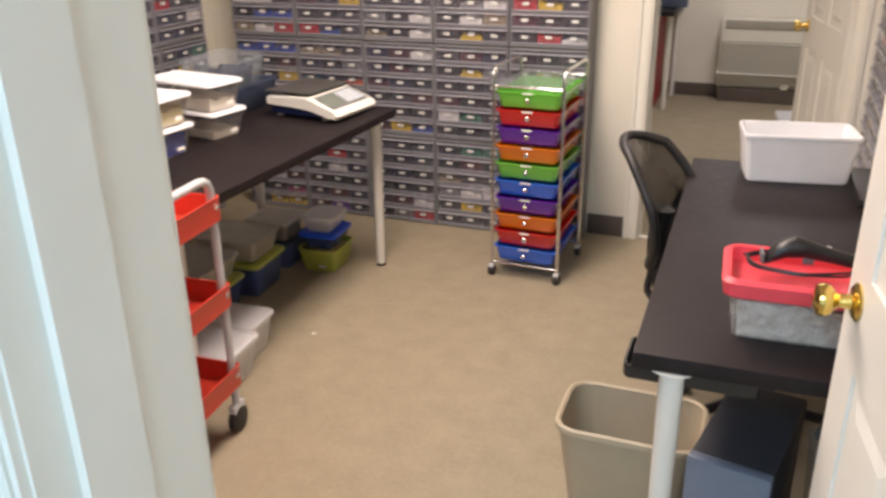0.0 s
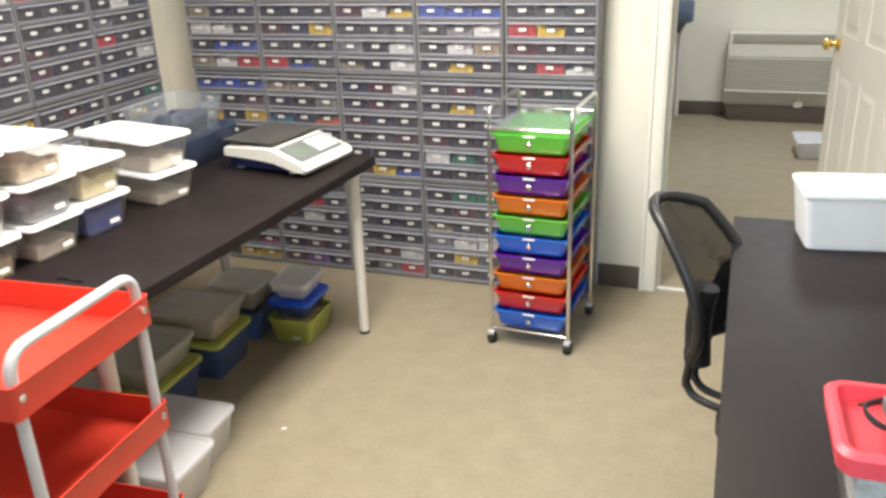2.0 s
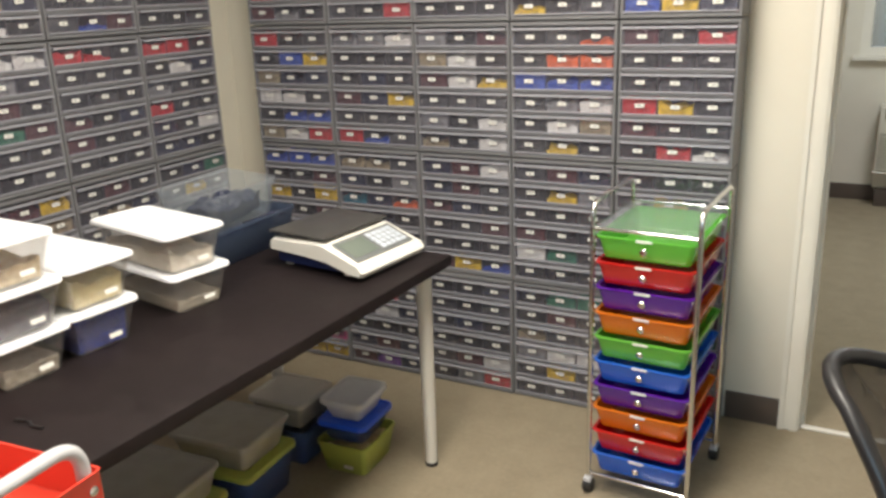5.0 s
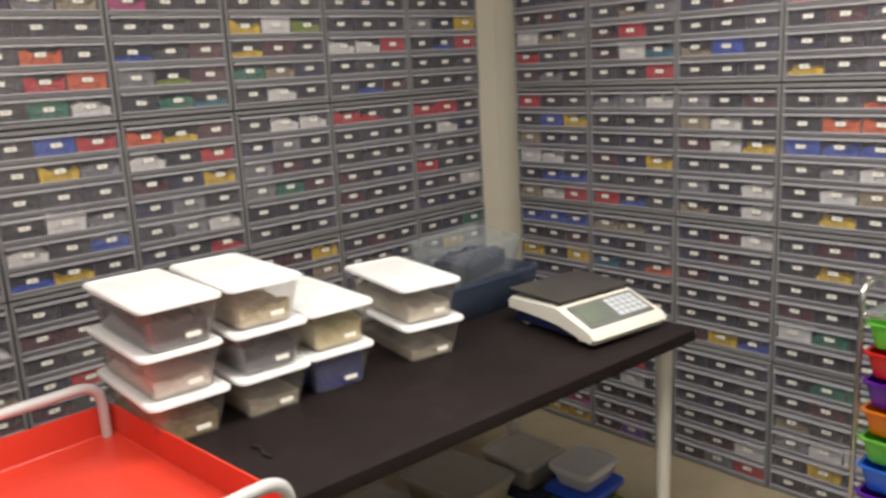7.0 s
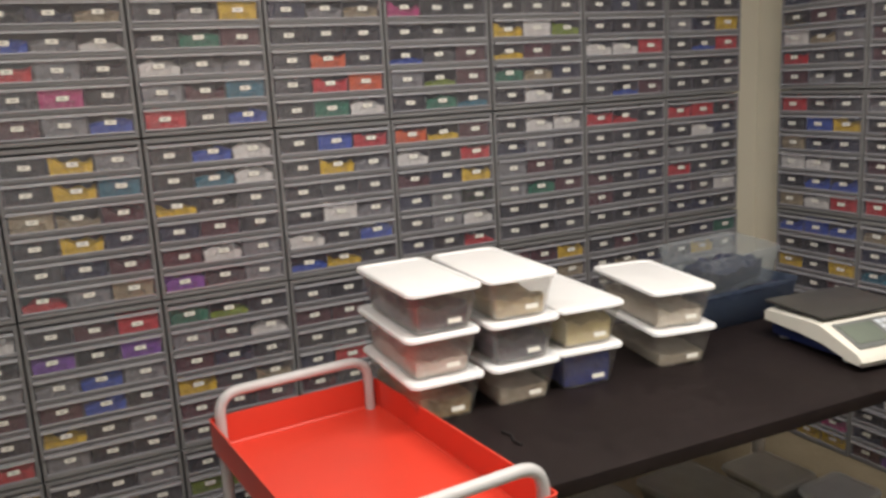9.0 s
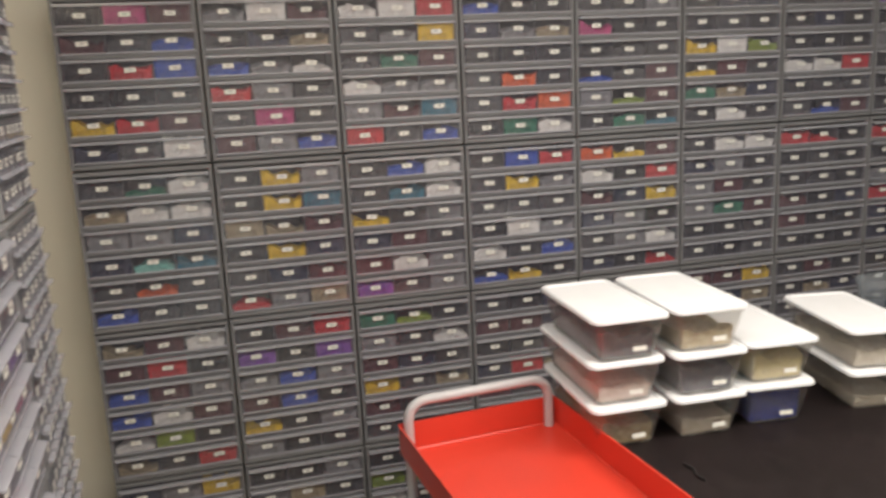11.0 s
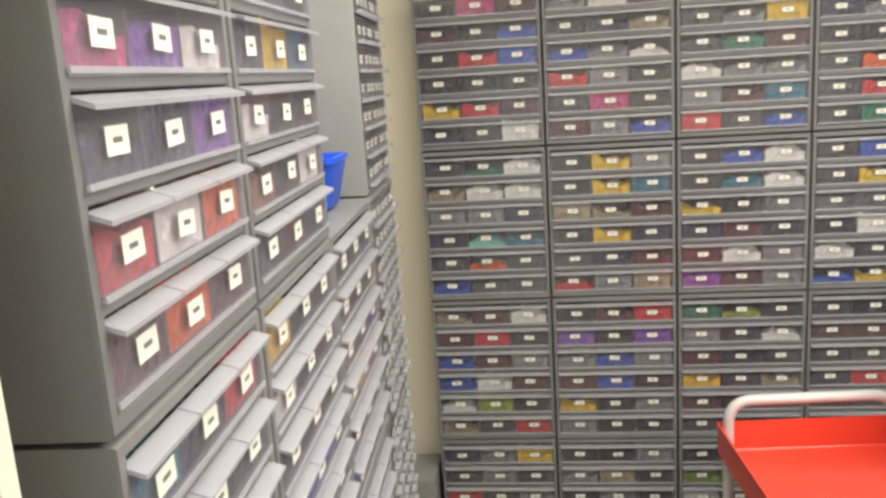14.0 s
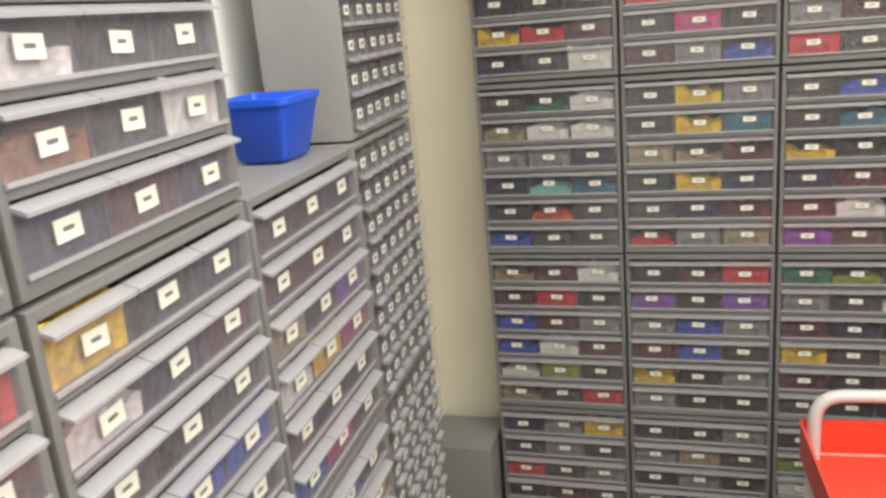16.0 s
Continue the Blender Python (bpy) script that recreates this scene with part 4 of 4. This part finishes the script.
def scanner(at):
    root = thing("barcode_scanner", "black handheld barcode scanner lying across a basket", "scanner", at)
    bm = bmesh.new()
    path = [(-0.10, 0, 0.018), (-0.085, 0, 0.035), (-0.05, 0, 0.05), (-0.01, 0, 0.046), (0.05, 0, 0.034), (0.12, 0, 0.022), (0.155, 0, 0.018)]
    rings = []
    for (x, y, z), (a, b) in zip(path, ((0.024, 0.012), (0.034, 0.026), (0.030, 0.026), (0.019, 0.019), (0.016, 0.015), (0.016, 0.014), (0.012, 0.011))):
        rings.append([(x + b * 0.35 * math.sin(k * math.pi / 7), y + a * math.cos(k * math.pi / 7), z + b * math.sin(k * math.pi / 7)) for k in range(14)])
    loft(bm, rings)
    part("body", bm, M["black"], root)
    part("scan_window", bbox(-0.112, -0.104, -0.022, 0.022, 0.012, 0.034, 0.002), M["panel"], root, "dark reading window")
    part("trigger", bbox(-0.02, 0.004, -0.006, 0.006, 0.012, 0.03, 0.003), M["panel"], root)
    for seed, z in ((1, 0.006), (2, 0.012)):
        r2 = random.Random(seed)
        pts = [(0.155, 0, 0.016)] + [(-0.02 + 0.13 * math.cos(k * 0.9 + seed), 0.065 * math.sin(k * 0.9 + seed), z + r2.uniform(0, 0.006)) for k in range(9)]
        cb2 = bmesh.new()
        tube(cb2, fillet(pts, 0.025, 4), 0.003, 8)
        part("cord", cb2, M["black"], root, "thin coiled black cord")
    return root


sc_ob = scanner(pose(0.715, 2.155, TZ + 0.134, 0, 0, 4))
sc_ob.scale = (0.86, 0.86, 0.9)

kt = thing("desk_tray", "shallow black tray hung under the table edge", "tray", pose(0.39, 1.985, TZ - 0.034))
ktb = bmesh.new()
loft(ktb, [rrect(0.26, 0.125, 0.014, -0.045, 4, 0.13, 0.0625), rrect(0.265, 0.13, 0.016, -0.04, 4, 0.13, 0.0625), rrect(0.265, 0.13, 0.016, -0.016, 4, 0.13, 0.0625), rrect(0.255, 0.12, 0.012, -0.016, 4, 0.13, 0.0625), rrect(0.25, 0.115, 0.01, -0.038, 4, 0.13, 0.0625)])
part("pan", ktb, M["black"], kt)
for y_ in (0.01, 0.10):
    part("runner", bbox(0.06, 0.24, y_, y_ + 0.015, -0.017, 0.0, 0.002), M["black"], kt)

# ---- under and beside the work table ----
wbn = thing("waste_bin", "beige plastic waste bin, empty, standing under the table edge", "waste bin", pose(0.381, 2.297, 0))
part("body", tub(0.338, 0.228, 0.365, 0.04, 0.003, 0.008, 0.05), M["bin"], wbn)
rim_of(wbn, 0.354, 0.244, 0.365, 0.058, 0.012, "bin", "rolled rim")
pc = thing("computer_tower", "blue-grey computer tower with a dark top under the table", "computer", pose(0.655, 2.275, 0, 0, 0, -12))
part("case", bbox(-0.09, 0.09, -0.16, 0.19, 0.01, 0.41, 0.008), M["darkcase"], pc)
part("front_panel", bbox(-0.092, 0.092, -0.19, -0.158, 0.008, 0.412, 0.01), M["bluegrey"], pc, "blue-grey plastic front panel")
for s in (-1, 1):
    part("foot_strip", bbox(s * 0.06 - 0.015, s * 0.06 + 0.015, -0.15, 0.18, 0.0, 0.012, 0.003), M["rubber"], pc)
storage_box(pose(0.935, 2.30, 0, 0, 0, 2), 0.27, 0.40, 0.30, "clearbox", None, "heapmix", 0.55, "clear plastic bin of dark parts on the floor", name="floor_bin", lab=False, seed=8)
cb3 = bmesh.new()
tube(cb3, fillet([(0.755, 2.06, 0.36), (0.735, 2.03, 0.22), (0.77, 2.05, 0.12), (0.745, 2.02, 0.006), (0.81, 2.00, 0.006), (0.785, 2.1, 0.006)], 0.04), 0.006, 8)
solid("computer_cable", cb3, M["black"], "black cable hanging beside the computer tower", "cable")

# ---- under the sorting table ----
def floor_tub(x, y, w, d, rot, tiers, label, group="tubs under the table"):
    """A stack: (body material, lid material, contents, height) from the floor up."""
    z = 0
    for i, (b, lid, c, h) in enumerate(tiers):
        storage_box(pose(x, y, z, 0, 0, rot), w - 0.02 * i, d - 0.02 * i, h, b, lid, c, 0.8, label[i], group, lab=(i == 0), seed=i + y, lid_h=0.014)
        z += h


floor_tub(-1.12, 2.60, 0.28, 0.21, 2, (("frost", "frost", "heapgrey", 0.145),), ("frosted clear bin with a lid on the carpet",))
floor_tub(-1.165, 2.80, 0.27, 0.175, 3, (("frost", "frost", "heapgrey", 0.145),), ("frosted clear bin with a lid on the carpet",))
TIERS = (("tubblue", "limep", "heapmix", 0.155), ("greybox", "greybox", "heaplime", 0.10))
WORDS = ("blue translucent tub with a lime lid under the table", "frosted grey box of parts on a tub")
floor_tub(-1.49, 2.66, 0.28, 0.26, 3, TIERS, WORDS)
floor_tub(-1.465, 2.965, 0.31, 0.31, 3, TIERS, WORDS)
floor_tub(-1.46, 3.30, 0.31, 0.26, 4, (TIERS[0], ("greybox", "greybox", "heapyellow", 0.10)), (WORDS[0], "frosted grey box of yellow parts on a tub"))
floor_tub(-1.215, 3.628, 0.20, 0.225, 3, (("limep", None, "heapyellow", 0.11), ("tubblue", "bluep", None, 0.075), ("frost", "frost", None, 0.075)), ("lime green tub on the floor", "blue translucent tub with a blue lid", "frosted white box on a blue tub"))
floor_tub(-1.455, 3.60, 0.24, 0.22, 2, (("tubblue", None, "heapmix", 0.13), ("greybox", "greylid", "heapmix", 0.1)), ("blue translucent tub under the table", "frosted grey box of dark parts on a tub"))
solid("paper_scrap", bbox(-0.008, 0.008, -0.005, 0.005, 0, 0.002, 0.0005), M["label"], "scrap of white paper on the carpet", "scrap", pose(-0.940, 3.0, 0, 0, 0, 30))


# ---- bins on top of the cabinets ----
def stack_bin(at, material, label, w=0.108, d=0.13, h=0.075):
    """An open-fronted stacking bin with a label slot; front faces -y."""
    root = thing("stacking_bin", label, "bin", at, "bins on the cabinets")
    bm = bmesh.new()
    t = 0.0025
    box(bm, -w / 2, w / 2, 0, d, 0, t)
    box(bm, -w / 2, w / 2, d - t, d, t, h)
    for s in (-1, 1):
        x0, x1 = (w / 2 - t, w / 2) if s > 0 else (-w / 2, -w / 2 + t)
        v = box(bm, x0, x1, 0, d - t, t, h)
        for i in (4, 5):
            v[i].co.y += d * 0.3
    box(bm, -w / 2 + t, w / 2 - t, 0, t, t, h * 0.5)
    part("body", bm, M[material], root, smooth=False)
    part("slot", bbox(-0.022, 0.022, -0.005, -0.0003, 0.004, 0.018, 0.0015), M["black"] if material != "frost" else M["greysteel"], root)
    return root


names = {"bluep": "blue plastic stacking bin on the cabinet top", "limep": "lime plastic stacking bin on the cabinet top", "frost": "clear plastic stacking bin of white parts", "pcy": "yellow stacking bin on the cabinet top", "dkblue": "navy stacking bin on the cabinet top", "clearbox": "clear stacking bin on the cabinet top"}
y = LY + 0.082
for i, m in enumerate(("bluep", "frost", "bluep", "clearbox", "limep", "pcy", "limep", "dkblue", "bluep", "limep", "clearbox", "limep", "bluep", "frost", "limep", "dkblue", "pcy", "limep", "bluep", "frost", "limep", "bluep", "limep", "pcy")):
    stack_bin(pose(LX - 0.008, y, 4 * H, 0, 0, 90), m, names[m])
    y += 0.119
stack = thing("blue_open_bin", "bright blue plastic bin with white labels on a cabinet", "bin", pose(-1.125, 1.10, 3 * SH, 0, 0, 181))
part("body", tub(0.125, 0.115, 0.095, 0.016, 0.003, 0.004, 0.012), M["bluep"], stack)
part("label", bbox(-0.03, 0.03, 0.052, 0.0535, 0.045, 0.075, 0), M["label"], stack, "white torn label", at=pose(0.045, 0, 0))
# Plain white sheet added to whiten the gap between the cabinets.
solid("white_sheet", bbox(-0.24, 0.24, -0.004, 0.004, 0, 0.58, 0.001), M["lid"], "tall plain white sheet filling the gap behind a blue bin", "card", pose(-1.17, 0.958, 3 * SH, 2, 0, 0))
lowbox = solid("low_cabinet", bbox(-0.10, 0.10, -0.10, 0.10, 0, 0.36, 0.006), M["cabtop"], "low grey plastic cabinet in the corner", "cabinet", pose(-2.17, 1.04, 0))

# ---- next room ----
hr = thing("wall_heater", "cream metal wall air conditioner with a louvred grille", "air conditioner", pose(0.615, R2Y - 0.006, 0))
part("case", bbox(-0.40, 0.40, -0.20, 0.0, 0.24, 0.675, 0.015), M["heat"], hr)
part("upper_vent", bbox(-0.37, 0.37, -0.208, -0.198, 0.60, 0.665, 0.003), M["heatdk"], hr, "darker recessed top vent")
part("grille_back", bbox(-0.385, 0.385, -0.205, -0.198, 0.255, 0.50, 0.002), M["heatdk"], hr)
for i in range(12):
    part("slat", bbox(-0.38, 0.38, -0.215, -0.205, 0.264 + i * 0.0195, 0.272 + i * 0.0195, 0.002), M["heat"], hr)
part("sill", bbox(-0.41, 0.41, -0.225, -0.198, 0.236, 0.250, 0.003), M["leg"], hr)
part("sub_base", bbox(-0.40, 0.40, -0.10, 0.0, 0.115, 0.238, 0.004), M["heat"], hr)
part("floor_base", bbox(-0.38, 0.42, -0.16, 0.0, 0.0, 0.115, 0.004), M["base"], hr)
pl2 = thing("power_plug", "small pale plug and cord under the air conditioner", "plug", pose(0.75, R2Y - 0.17, 0))
part("plug", bbox(-0.03, 0.03, -0.012, 0.0, 0.12, 0.16, 0.004), M["heat"], pl2)
cb4 = bmesh.new()
tube(cb4, fillet([(0, -0.006, 0.15), (0, -0.01, 0.22), (0.02, -0.006, 0.26)], 0.02), 0.006, 8)
part("cord", cb4, M["heat"], pl2)
win = thing("window_far", "white framed window above the air conditioner", "window", pose(0.75, R2Y, 0), kind="structure")
part("window_sill", bbox(-0.74, 0.74, -0.05, 0.02, 0.955, 0.985, 0.005), M["trim"], win)
fr = bmesh.new()
for b in ((-0.70, -0.64, 0.985, 2.05), (0.64, 0.70, 0.985, 2.05), (-0.64, 0.64, 0.985, 1.04), (-0.64, 0.64, 1.99, 2.05), (-0.64, 0.64, 1.49, 1.53)):
    box(fr, b[0], b[1], 0.02, 0.09, b[2], b[3])
part("window_frame", fr, M["trim"], win, smooth=False)
for z0, z1 in ((1.04, 1.49), (1.53, 1.99)):
    pn = part("pane", bbox(-0.64, 0.64, 0.05, 0.056, z0, z1, 0), M["glass"], win)
    pn.visible_shadow = False
t3 = thing("side_table", "dark table with pale legs in the next room", "table", pose(-0.45, 7.62, 0))
part("tabletop", bbox(-0.42, 0.36, -0.62, 0.30, 0.765, 0.80, 0.004), M["table"], t3)
for lx, ly in ((0.30, -0.28), (0.30, 0.26), (-0.36, -0.55), (-0.36, 0.26)):
    bm = bmesh.new()
    lathe(bm, [(0.025, 0.765), (0.02, 0.0)], 14, "z", (lx, ly, 0))
    part("leg", bm, M["leg"], t3)
solid("red_board", bbox(-0.02, 0.02, -0.2, 0.2, 0, 0.7, 0.004), M["redbook"], "dark red board leaning under the side table", "board", pose(-0.25, 7.62, 0.0))
solid("blue_packet", bbox(-0.13, 0.13, -0.2, 0.2, 0, 0.16, 0.03), M["bluebox"], "pale blue packet on the side table", "packet", pose(-0.17, 7.4, 0.80, 0, 0, 8))
storage_box(pose(0.80, 6.87, 0, 0, 0, 4), 0.19, 0.30, 0.12, "frost", "frost", "heapgrey", 0.5, "small frosted box on the carpet by the door", name="floor_box", lab=False)
